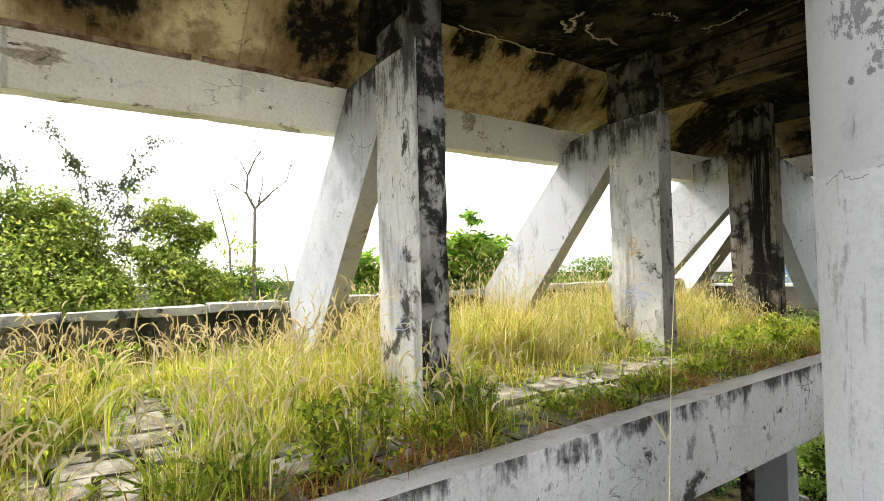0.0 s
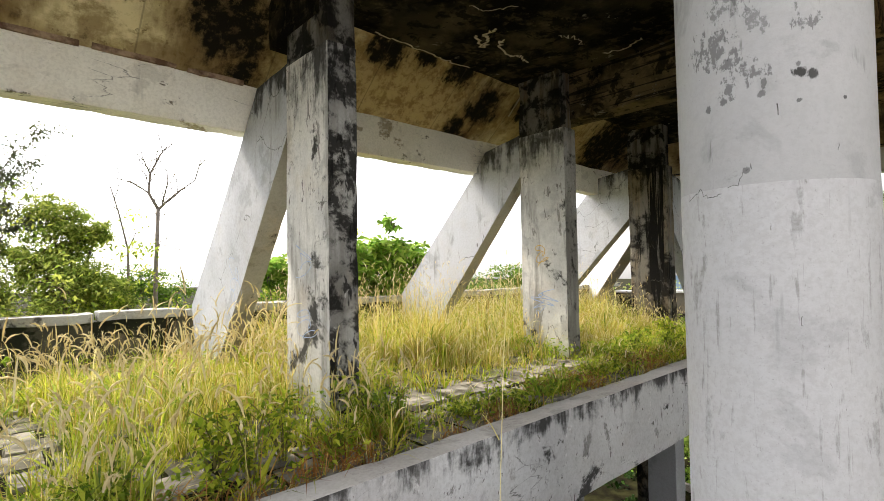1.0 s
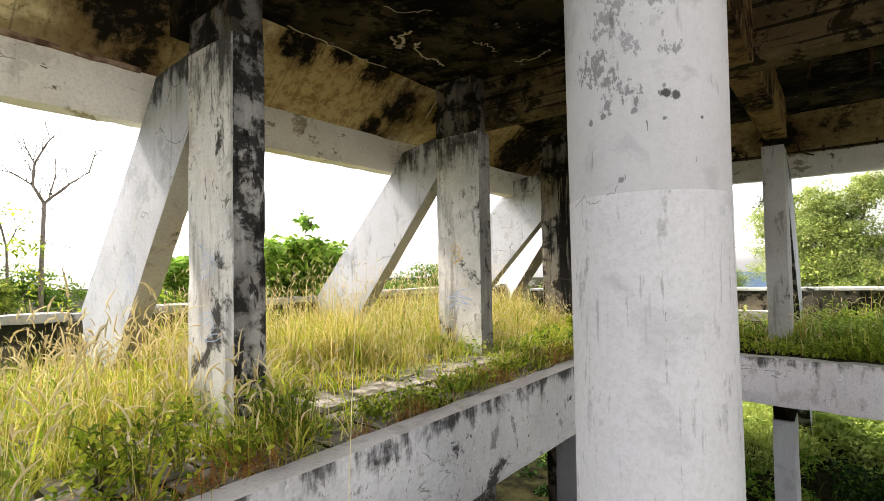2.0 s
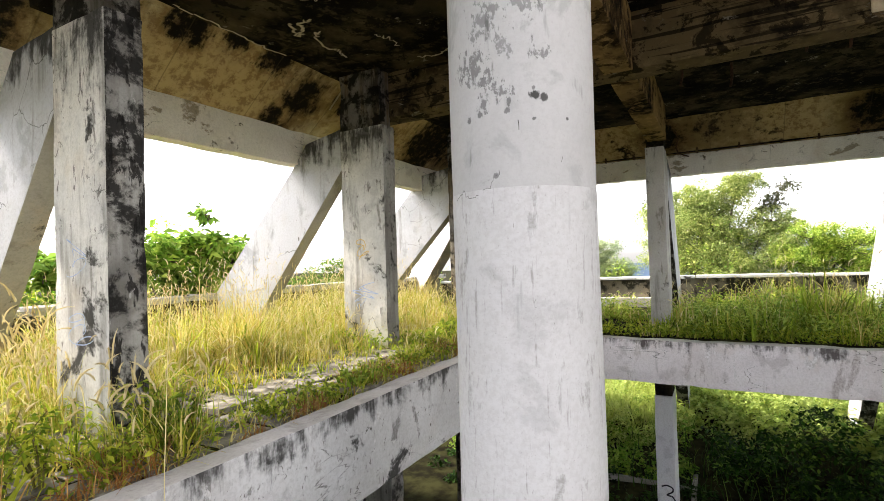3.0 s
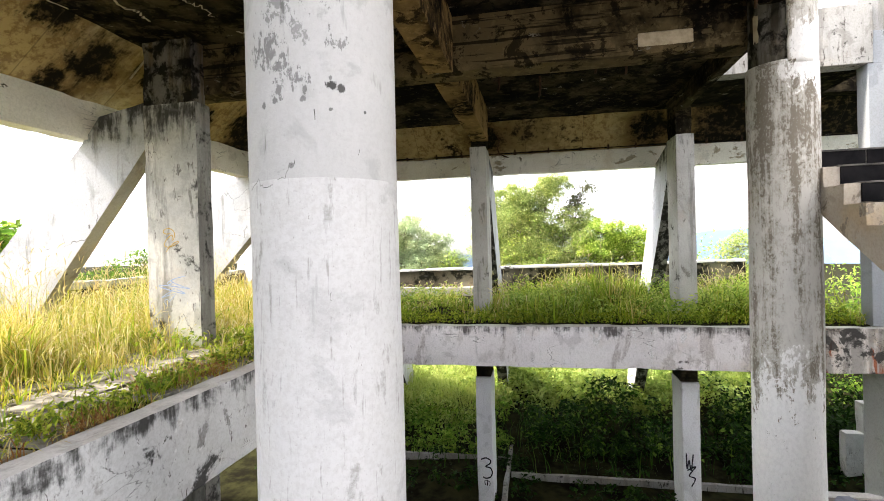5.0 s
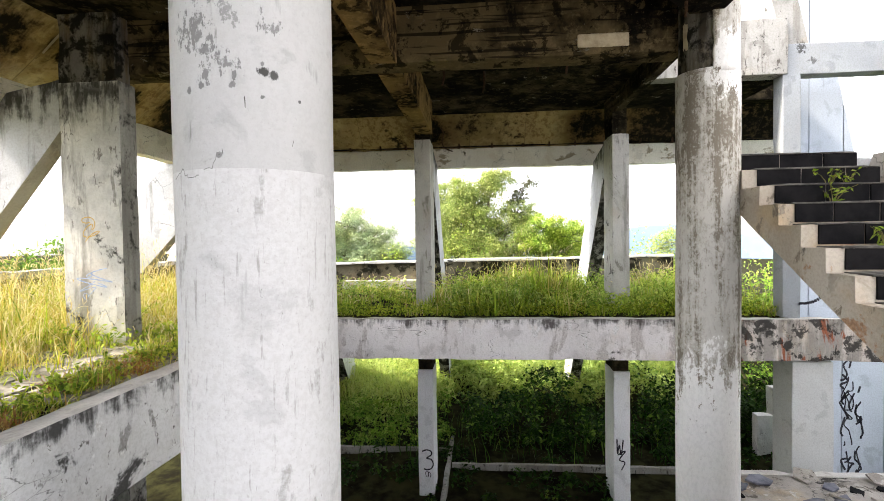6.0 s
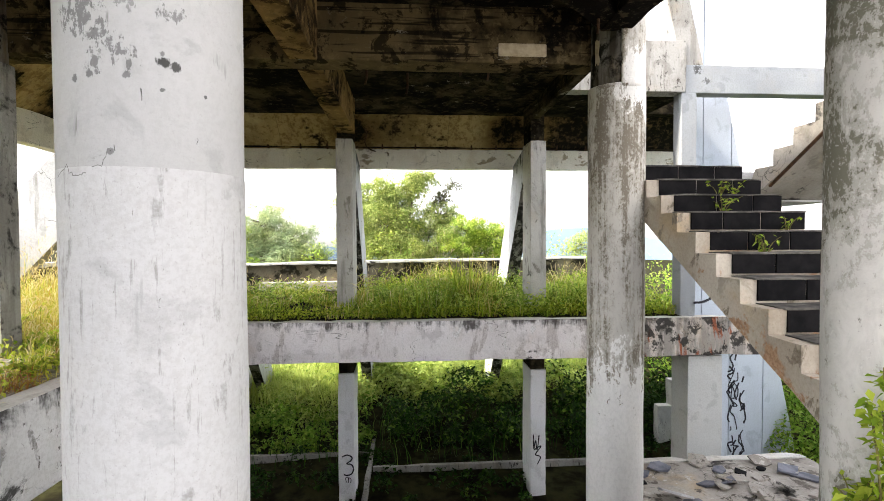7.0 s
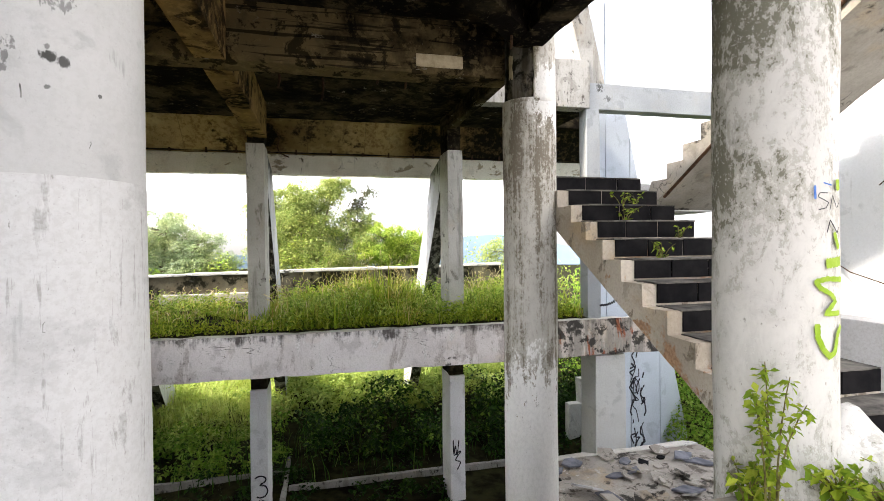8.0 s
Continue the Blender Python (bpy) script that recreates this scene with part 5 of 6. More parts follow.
def seed_heads(name, tips, length, radius, seed, label, bristles=34):
    """Arching furry spikes at the ends of stalks: a slim core and many fine bristles."""
    r = random.Random(seed)
    verts, faces = [], []
    for tip, d in tips:
        d = (Vector(d).normalized() + Vector((r.gauss(0, 0.3), r.gauss(0, 0.3), r.uniform(0.1, 0.8)))).normalized()
        ln, rad = length * r.choice((0.5, 0.7, 0.9, 1.1, 1.5)) * r.uniform(0.85, 1.15), radius * r.uniform(0.7, 1.2)
        sag = r.uniform(0.08, 0.42)
        p = Vector(tip)
        start = len(verts)
        spine = []
        for t, w in ((0.0, 0.5), (0.25, 1.0), (0.5, 1.0), (0.75, 0.8), (1.0, 0.25)):
            if t:
                p = p + d * ln * 0.25
                d = (d + Vector((d.x * 0.3, d.y * 0.3, -sag))).normalized()
            spine.append((p.copy(), d.copy()))
            s = d.orthogonal().normalized()
            u = d.cross(s)
            for q in range(4):
                a = q * math.pi / 2
                verts.append(p + (s * math.cos(a) + u * math.sin(a)) * rad * w)
        for lv in range(4):
            for q in range(4):
                i, j = start + lv * 4 + q, start + lv * 4 + (q + 1) % 4
                faces.append((i, j, j + 4, i + 4))
        for q in range(bristles):
            k = r.randint(0, 3)
            (c0, d0), (c1, _) = spine[k], spine[k + 1]
            c = c0.lerp(c1, r.random())
            side = d0.cross(Vector((r.gauss(0, 1), r.gauss(0, 1), r.gauss(0, 1)))).normalized()
            end = c + (side * 0.75 + d0 * 0.7) * rad * r.uniform(1.8, 3.6)
            wide = d0.cross(side) * rad * 0.2
            n = len(verts)
            verts.extend((c - wide, c + wide, end))
            faces.append((n, n + 1, n + 2))
    return tagged(link(name, mesh_of(name, [tuple(v) for v in verts], faces), SEED), label, "seed heads", kind="stuff")


BARE = ((0.08, 3.4, 0.24, 0.7), (0.30, 4.8, 0.16, 0.35), (0.42, 4.0, 0.18, 0.6), (0.9, 3.75, 0.25, 0.26), (1.45, 3.4, 0.18, 0.13), (2.65, 3.2, 0.45, 0.33), (3.25, 3.18, 0.65, 0.33), (4.1, 3.2, 0.75, 0.27), (0.8, 3.0, 0.18, 0.16))


WEEDY = ((1.25, 2.74, 0.3, 0.16), (1.5, 2.86, 0.2, 0.14), (2.35, 2.95, 0.2, 0.15))


def bare(x, y):
    return min(((x - cx) / rx) ** 2 + ((y - cy) / ry) ** 2 for cx, cy, rx, ry in BARE + WEEDY)


def north_grass():
    r = random.Random(5)
    dry, green, stalk = [], [], []
    while len(dry) + len(green) < 62000:
        cx, cy = r.uniform(-3.2, 8.6), r.uniform(2.5, 6.72)
        d = bare(cx, cy)
        if d < 1.0 and r.random() < 0.9 or d < 1.7 and r.random() < 0.35:
            continue
        mass = noise.noise(Vector((cx * 1.4, cy * 1.4, 0)))
        tuft = noise.noise(Vector((cx * 3.4, cy * 3.4, 5)))
        if mass + tuft + r.uniform(-0.1, 0.75) < 0.0:
            continue
        far_right = cx > 2.5
        tall = (0.2 + 0.46 * min(1, max(0, (cy - 3.5) / 0.9))) if far_right else (0.26 + 0.18 * min(1, max(0, cy - 2.6)))
        if not far_right and cy > 5.3:
            tall *= 0.6
        is_dry = r.random() < ((0.78 if cy > 3.6 else 0.25) if far_right else 0.24 + 0.5 * noise.noise(Vector((cx * 0.9, cy * 0.9, 8))))
        size = tall * r.uniform(0.45, 1.25) * (1 + 0.45 * mass)
        for _ in range(r.randint(8, 30)):
            x, y = cx + r.gauss(0, 0.05), max(2.47, cy + r.gauss(0, 0.05))
            way = math.atan2(y - cy, x - cx)
            h = size * r.uniform(0.45, 1.1)
            (dry if is_dry != (r.random() < 0.15) else green).append(((x, y, NZ - 0.03), h, way))
            if r.random() < (0.13 if far_right and cy > 3.5 else (0.13 if cy < 4.6 else 0.07) if not far_right else 0.015):
                stalk.append(((x, y, NZ - 0.03), size * r.uniform(0.85, 1.5) if far_right else 0.2 + size * r.uniform(0.5, 1.35), way))
    tagged(blades("dry_grass", [q[0] for q in dry], [q[1] for q in dry], 0.008, STRAW, 1, 0.55, ways=[q[2] for q in dry]), "tall straw-yellow dry grass covering the gallery floor", "grass", kind="stuff")
    tagged(blades("green_grass", [q[0] for q in green], [q[1] * 0.95 for q in green], 0.009, BLADE, 2, 0.68, ways=[q[2] for q in green]), "green grass blades between the straw", "grass", kind="stuff")
    broad = [q for q in green if r.random() < 0.16]
    tagged(blades("broad_grass", [q[0] for q in broad], [q[1] * 1.05 for q in broad], 0.019, LEAF_WEED, 4, 0.8, ways=[q[2] for q in broad]), "broad green grass leaves among the finer blades", "grass", kind="stuff")
    tips = []
    tagged(blades("grass_stalks", [q[0] for q in stalk], [q[1] for q in stalk], 0.0045, STRAW, 3, 0.2, tips=tips, ways=[q[2] for q in stalk]), "thin grass stalks standing over the straw", "grass", kind="stuff")
    litter = [(r.uniform(-2.5, 8.4), 2.47 + 4.1 * r.random() ** 1.6, NZ - 0.015) for _ in range(9000)]
    litter = [q for q in litter if bare(q[0], q[1]) > 1.7 or r.random() < 0.12]
    tagged(blades("straw_litter", litter, [r.uniform(0.04, 0.13) for _ in litter], 0.008, STRAW, 15, 1.1), "short dry straw and litter between the slabs", "grass", kind="stuff")
    cover = []
    while len(cover) < 9000:
        x, y = r.uniform(-2.5, 8.4), r.uniform(2.47, 6.6)
        n = noise.noise(Vector((x * 1.3, y * 1.3, 6)))
        if bare(x, y) < 1.3 and r.random() < 0.85:
            continue
        if n > 0.1 - (0.5 if y < 3.1 else 0.0) + (0.2 if 2.6 < x < 4.8 and 2.9 < y < 3.6 else 0.0):
            cover.append((x, y, NZ + r.uniform(0.0, 0.14 + 0.2 * max(0, n))))
    tagged(leaf_cloud("ground_cover", cover, 0.05, LEAF_WEED, seed=33, aspect=0.6), "low leafy green ground cover between paving slabs", "weeds", kind="stuff")
    near = [t for t in tips if t[0][0] < 2.4 and t[0][1] < 5.4]
    rest = [t for t in tips if not (t[0][0] < 2.4 and t[0][1] < 5.4)]
    seed_heads("foxtail_heads", near, 0.115, 0.0066, 7, "pale furry foxtail seed heads")
    seed_heads("seed_heads", rest, 0.075, 0.0042, 8, "small pale seed heads on dry grass", 18)
    dead = []
    while len(dead) < 2600:
        x, y = r.uniform(-1.0, 6.5), 2.47 + 0.5 * r.random() ** 1.5
        if noise.noise(Vector((x * 1.6, y * 2.0, 21))) > 0.05:
            dead.append((x, y, NZ - 0.02))
    tagged(blades("dead_grass", dead, [r.uniform(0.06, 0.22) for _ in dead], 0.007, DEAD, 17, 0.9), "russet dead grass along the edge beam", "grass", kind="stuff")


def east_grass():
    r = random.Random(6)
    green, dry, stalk = [], [], []
    while len(green) + len(dry) < 13000:
        cx, cy = r.uniform(8.15, 12.25), r.uniform(-4.65, 4.6)
        mass = noise.noise(Vector((cx * 1.1, cy * 1.1, 4)))
        if mass + 0.8 * noise.noise(Vector((cx * 3.1, cy * 3.1, 14))) < -0.05 and r.random() < 0.9:
            continue
        size = (0.34 + 0.4 * mass + 0.3 * math.exp(-((cy + 1.2) / 0.9) ** 2)) * r.uniform(0.6, 1.25) * (0.6 if cy > 0.2 else 1.0) * (0.7 if cx < 8.3 else 1.0)
        p_dry = 0.22 if cy > 0.3 else (0.2 if abs(cy + 1.3) < 0.7 and cx > 9.6 else 0.05)
        is_dry = r.random() < p_dry
        for _ in range(r.randint(8, 26)):
            x, y = max(8.12, cx + r.gauss(0, 0.07)), cy + r.gauss(0, 0.07)
            (dry if is_dry else green).append(((x, y, EZ - 0.02), size * r.uniform(0.45, 1.1), math.atan2(y - cy, x - cx)))
            if r.random() < 0.05:
                stalk.append(((x, y, EZ - 0.02), size * r.uniform(0.9, 1.7) + 0.08))
    tagged(blades("green_grass", [q[0] for q in green], [q[1] for q in green], 0.018, BLADE_E, 11, 0.6, ways=[q[2] for q in green]), "lush green grass on the far gallery floor", "grass", kind="stuff")
    tagged(blades("dry_grass", [q[0] for q in dry], [q[1] * 1.15 for q in dry], 0.012, STRAW, 12, 0.5, ways=[q[2] for q in dry]), "dry grass among the green on the far gallery", "grass", kind="stuff")
    tips = []
    tagged(blades("grass_stalks", [p for p, _ in stalk], [h for _, h in stalk], 0.006, STRAW, 13, 0.25, tips=tips), "thin seed stalks over the far grass", "grass", kind="stuff")
    seed_heads("seed_heads", tips, 0.11, 0.006, 14, "small pale seed heads over the far grass")
    places = []
    for _ in range(24000):
        x, y = r.uniform(8.2, 12.2), r.uniform(-4.6, 0.4)
        if noise.noise(Vector((x * 2.6, y * 2.6, 17))) < -0.05:
            continue
        places.append((x, y, EZ + r.uniform(0.04, 0.46) * (0.6 + 0.6 * noise.noise(Vector((x, y, 9))))))
    tagged(leaf_cloud("weed_leaves", places, 0.075, LEAF_FAR, seed=31), "leafy green weeds among the far grass", "weeds", kind="stuff")
    edge = []
    for _ in range(5200):
        x, y = 8.11 + 0.5 * r.random() ** 1.6, r.uniform(-4.65, 2.2)
        edge.append((x, y, EZ + r.uniform(0.0, 0.16)))
    tagged(leaf_cloud("edge_weed_leaves", edge, 0.06, LEAF_WEED, seed=36, aspect=0.45), "low green weeds along the far edge beam", "weeds", kind="stuff")
    lush = []
    for _ in range(9000):
        x, y = r.uniform(8.3, 12.2), r.uniform(-4.6, 4.0)
        n = noise.noise(Vector((x * 0.9, y * 0.9, 12)))
        if n > -0.05:
            lush.append((x, y, EZ + 0.1 + r.uniform(0.1, 0.5) * (0.7 + n) * (0.6 if y > 0.3 else 1.0)))
    tagged(leaf_cloud("broad_weed_leaves", lush, 0.085, LEAF_FAR, seed=34, aspect=0.35), "fresh bright weeds standing in the far grass", "weeds", kind="stuff")


def weed(x, y, z, height, stems, leaf, seed, label, spread=0.5, material=None, name="weed_plant", per=16):
    """A leafy herb: several leaning stems with pairs of leaves, smaller towards the tip."""
    r = random.Random(seed)
    w = thing(name, label, "weed", "leafy weeds")
    spots = []
    for i in range(stems):
        a = r.uniform(0, 2 * math.pi)
        h = height * r.uniform(0.65, 1.1)
        lean = spread * h * r.uniform(0.3, 1.0)
        pts = [Vector((x + math.cos(a) * lean * t * t + 0.02 * math.cos(a), y + math.sin(a) * lean * t * t + 0.02 * math.sin(a), z + h * t * (1 - 0.15 * t))) for t in (0, 0.3, 0.6, 0.85, 1.0)]
        part("stem", rod(pts, 0.005, 0.002, 5), STEM, w)
        for q in range(per):
            t = r.uniform(0.2, 1.0)
            k = min(3, int(t * 4))
            b = pts[k].lerp(pts[k + 1], r.random())
            spots.append(tuple(b + Vector((r.gauss(0, 0.012), r.gauss(0, 0.012), 0))))
    leaf_cloud("foliage", spots, leaf, material or LEAF_WEED, w, seed=seed, aspect=0.55)
    return w


def tree(x, y, blobs, leaf, count, material, seed, label, name="tree", trunk=0.12, sprays=(), clump=0.32):
    """Trunk, limbs and a crown of leaves that stand in shells round many clumps. blobs: centre and radius of each part of the crown.
    sprays: (foot, tip) of long arching shoots above it."""
    r = random.Random(seed)
    g = ground_height(x, y) - 0.1
    t = thing(name, label, "tree", "trees round the ruin")
    top = max(b[2] for b in blobs)
    fork = Vector((x, y, g + (top - g) * 0.45))
    bm = rod([(x, y, g), (x + 0.05, y - 0.04, (g + fork.z) / 2), fork], trunk, trunk * 0.7, 8)
    spots = []
    total = sum(b[3] ** 2 for b in blobs)
    for bx, by, bz, br in blobs:
        c = Vector((bx, by, bz))
        rod([fork, fork.lerp(c, 0.5) + Vector((r.gauss(0, 0.1), r.gauss(0, 0.1), 0.1)), c], trunk * 0.55, trunk * 0.15, 6, bm)
        clumps = []
        for _ in range(int(20 + 34 * br)):
            d = Vector((r.gauss(0, 1), r.gauss(0, 1), r.gauss(0, 1))).normalized() * br * r.uniform(0.35, 1.15)
            d.z *= 0.85
            clumps.append((c + d, clump * br * r.uniform(0.6, 1.5)))
            if r.random() < 0.55:
                rod([c, c + d * 0.6 + Vector((0, 0, -0.05)), c + d], 0.02, 0.006, 4, bm)
        for _ in range(int(count * br * br / total)):
            q, s = r.choice(clumps)
            d = Vector((r.gauss(0, 1), r.gauss(0, 1), r.gauss(0.25, 0.8))).normalized() * s * r.uniform(0.55, 1.2)
            spots.append((q.x + d.x, q.y + d.y, q.z + d.z * 0.75))
    spray_spots = []
    for foot, tip in sprays:
        a, b = Vector(foot), Vector(tip)
        pts = []
        for k in range(11):
            u = k / 10
            pts.append(a.lerp(b, u) + Vector((r.gauss(0, 0.03), r.gauss(0, 0.03), 0.32 * math.sin(math.pi * u) + r.gauss(0, 0.02))))
            for _ in range(int(40 + 16 * u)):
                if r.random() < 0.8:
                    spray_spots.append(tuple(pts[-1] + Vector((r.gauss(0, 0.085), r.gauss(0, 0.085), r.gauss(-0.03, 0.08)))))
        for k in (3, 5, 7, 8):
            e = pts[k] + Vector((r.gauss(0, 0.22), r.gauss(0, 0.2), r.uniform(-0.1, 0.3)))
            rod([pts[k], e], 0.007, 0.004, 4, bm)
            for _ in range(45):
                spray_spots.append(tuple(pts[k].lerp(e, r.uniform(0.3, 1.1)) + Vector((r.gauss(0, 0.06), r.gauss(0, 0.06), r.gauss(0, 0.06)))))
        rod(pts, 0.017, 0.006, 4, bm)
    part("trunk", bm, BARK, t, "", True)
    leaf_cloud("crown", spots, leaf, material, t, seed=seed)
    if spray_spots:
        leaf_cloud("spray_leaves", spray_spots, 0.085, LEAF_SPRAY, t, "thin darker leaves on the arching sprays", seed=seed + 1)
    return t


def dead_tree(x, y, seed):
    """A slim dead tree: trunk and a second stem, forked limbs and many fine twigs."""
    r = random.Random(seed)
    t = thing("dead_tree", "bare grey dead tree with forked branches", "tree", "trees round the ruin")
    bm = bmesh.new()
    g = ground_height(x, y) - 0.1

    def limb(points, r0, r1, twigs):
        pts = [Vector((x + u, y + v, z)) for u, v, z in points]
        rod(pts, r0, r1, 6, bm)
        for _ in range(twigs):
            k = r.randint(0, len(pts) - 2)
            p = pts[k].lerp(pts[k + 1], r.random())
            d = ((pts[k + 1] - pts[k]).normalized() + Vector((r.choice((-1, 1)) * r.uniform(0.4, 0.9), r.gauss(0, 0.4), 0.2))).normalized()
            way = [p]
            for _ in range(4):
                p = p + d * r.uniform(0.08, 0.17)
                d = (d + Vector((r.gauss(0, 0.16), r.gauss(0, 0.16), 0.08))).normalized()
                way.append(p)
            rod(way, 0.012, 0.006, 4, bm)
            if r.random() < 0.6:
                rod([way[2], way[2] + Vector((r.gauss(0, 0.12), r.gauss(0, 0.1), 0.16))], 0.009, 0.005, 4, bm)

    limb([(0, 0, g), (-0.02, 0, -0.4), (-0.02, 0, 1.2), (0.02, 0, 2.64)], 0.06, 0.04, 3)
    limb([(0.02, 0, 2.64), (-0.17, 0.05, 3.02), (-0.14, 0.05, 3.48), (0.06, 0.0, 3.95), (0.22, 0.0, 4.2)], 0.036, 0.012, 9)
    limb([(0.02, 0, 2.64), (0.16, 0, 2.8), (0.46, -0.1, 3.12), (0.8, -0.1, 3.4), (0.94, -0.1, 3.95)], 0.034, 0.011, 8)
    limb([(-0.17, 0.05, 3.02), (-0.45, 0.1, 3.22), (-0.9, 0.2, 3.35)], 0.018, 0.008, 4)
    limb([(-0.14, 0.05, 3.48), (-0.3, 0.0, 3.8), (-0.36, 0.0, 4.05)], 0.016, 0.008, 3)
    limb([(0.1, 0, 2.75), (0.22, 0, 3.3), (0.2, 0, 3.75)], 0.018, 0.008, 4)
    limb([(-0.5, 0.1, g), (-0.55, 0.1, 0.9), (-0.57, 0.1, 1.7), (-0.75, 0.1, 2.5), (-0.92, 0.1, 3.1)], 0.034, 0.012, 5)
    limb([(-0.57, 0.1, 1.7), (-0.4, 0.1, 2.1), (-0.2, 0.1, 2.45)], 0.014, 0.007, 3)
    limb([(0.0, 0, 1.75), (0.2, 0, 1.8), (0.42, 0, 1.72)], 0.012, 0.007, 3)
    part("trunk", bm, DEADWOOD, t, "", True)


def bushes(name, region, height, count, leaf, material, seed, label, spread=0.26):
    """Undergrowth too dense to count: leaves in domed shells over the ground, with dark gaps between the domes."""
    r = random.Random(seed)
    x0, x1, y0, y1 = region
    domes = []
    for _ in range(max(6, count // 55)):
        x, y = r.uniform(x0, x1), r.uniform(y0, y1)
        hump = 0.55 + 1.0 * noise.noise(Vector((x * 0.9, y * 0.9, seed))) + r.uniform(-0.25, 0.3)
        domes.append((x, y, max(0.1, height * hump), spread * r.uniform(0.5, 1.4)))
    spots = []
    for _ in range(count):
        x, y, h, w = r.choice(domes)
        d = Vector((r.gauss(0, 1), r.gauss(0, 1), abs(r.gauss(0, 1)))).normalized() * r.uniform(0.7, 1.08)
        z = h - w + d.z * w if h > w else h * d.z
        if r.random() < 0.22:
            z *= r.random()
        x, y = x + d.x * w, y + d.y * w
        spots.append((x, y, ground_height(x, y) + max(0.02, z)))
    return tagged(leaf_cloud(name, spots, leaf, material, seed=seed, aspect=0.6), label, "undergrowth", kind="stuff")


north_grass()
east_grass()

# leafy weeds among the straw and at the foot of the round column
for i, (x, y, h, n, lf) in enumerate([(1.22, 2.72, 0.5, 9, 0.055), (1.45, 2.85, 0.46, 8, 0.05), (1.02, 2.66, 0.34, 7, 0.05), (1.7, 2.7, 0.26, 8, 0.05), (2.3, 3.02, 0.32, 8, 0.065), (2.12, 3.1, 0.4, 7, 0.07), (2.75, 2.7, 0.2, 9, 0.05), (3.2, 2.62, 0.18, 8, 0.05),
                                      (3.05, 2.75, 0.3, 4, 0.045), (3.9, 2.7, 0.16, 9, 0.05), (4.6, 2.75, 0.18, 9, 0.055), (5.4, 2.9, 0.2, 9, 0.055), (6.3, 3.2, 0.35, 10, 0.06), (6.9, 3.0, 0.3, 10, 0.06), (-0.75, 4.6, 0.75, 9, 0.09), (-0.9, 3.6, 0.6, 9, 0.08),
                                      (-0.45, 3.0, 0.4, 7, 0.06), (5.95, 3.9, 0.5, 9, 0.06), (-0.3, 5.4, 0.5, 9, 0.1), (0.2, 5.9, 0.45, 9, 0.09), (1.15, 3.0, 0.4, 8, 0.06), (0.6, 2.75, 0.3, 8, 0.06), (-0.35, 3.9, 0.45, 9, 0.08), (7.6, 3.3, 0.4, 10, 0.07), (3.6, 2.62, 0.2, 9, 0.05), (-0.1, 5.0, 0.5, 8, 0.09)]):
    weed(x, y, NZ - 0.04, h * 1.05, n + 1, lf * 0.9, 40 + i, "leafy green weed growing between paving slabs", 0.6, LEAF_NETTLE if i % 5 == 4 else LEAF_WEED, per=22)
weed(2.17, -2.14, -0.03, 0.76, 6, 0.05, 70, "leafy nettle-like weed rooted at the foot of a round column", 0.22, LEAF_NETTLE, per=46)
for i, (x, y, h) in enumerate([(2.12, -2.45, 0.26), (2.02, -2.62, 0.22), (2.1, -2.85, 0.22), (1.9, -2.45, 0.16), (2.28, -2.12, 0.18), (1.86, -2.7, 0.15), (2.2, -3.0, 0.2)]):
    weed(x, y, -0.03, h, 9, 0.062, 80 + i, "broad-leaved green weed on the landing floor", 0.9, LEAF_NETTLE, per=14)
for i, (k, y, h) in enumerate([(1, -3.35, 0.12), (2, -3.2, 0.14), (4, -3.2, 0.13), (3, -3.6, 0.1), (1, -3.5, 0.1)]):
    weed(5.47 - GO * (k + 1) + 0.2, y, 1.89 - RISE * (k + 1), h + 0.05, 5, 0.05, 95 + i, "small green weed sprouting from a stair tread", 0.8, LEAF_NETTLE, per=5)
stalk = thing("dry_stalk", "single pale dry stalk standing at the edge of the landing", "grass")
part("stem", rod([(0.650, 0.560, -0.03), (0.652, 0.556, 0.4), (0.656, 0.552, 0.84), (0.660, 0.546, 1.0), (0.664, 0.541, 1.09)], 0.0008, 0.0004, 5), STRAW, stalk)
part("side_blade", rod([(0.656, 0.552, 0.905), (0.647, 0.557, 0.925), (0.638, 0.562, 0.937)], 0.0007, 0.0004, 4), STRAW, stalk)

# trees and bushes outside
tree(-0.9, 13.5, [(-0.75, 13.4, 2.3, 0.72), (-1.5, 13.5, 2.05, 0.8), (-0.25, 13.3, 1.55, 0.55), (-1.0, 13.2, 1.0, 1.0), (0.1, 13.2, 0.75, 0.75), (-2.7, 13.2, 1.5, 1.2)], 0.075, 78000, LEAF_YELLOW, 51, "yellow-green tree with thin arching sprays above the crown",
     sprays=[((-0.3, 13.3, 2.5), (-0.9, 13.3, 4.2)), ((0.0, 13.3, 2.3), (1.25, 13.3, 4.2)), ((-0.2, 13.3, 2.3), (-0.45, 13.3, 3.5)), ((0.1, 13.3, 2.0), (0.55, 13.2, 3.2)), ((0.2, 13.3, 1.9), (1.0, 13.2, 3.5)), ((-0.1, 13.4, 1.9), (0.15, 13.3, 3.1)), ((-1.3, 13.4, 2.6), (-1.7, 13.3, 3.2)), ((-1.6, 13.4, 2.4), (-2.3, 13.3, 3.1)), ((0.3, 13.3, 1.6), (0.6, 13.3, 2.5)), ((0.3, 13.3, 1.4), (0.95, 13.3, 2.2))])
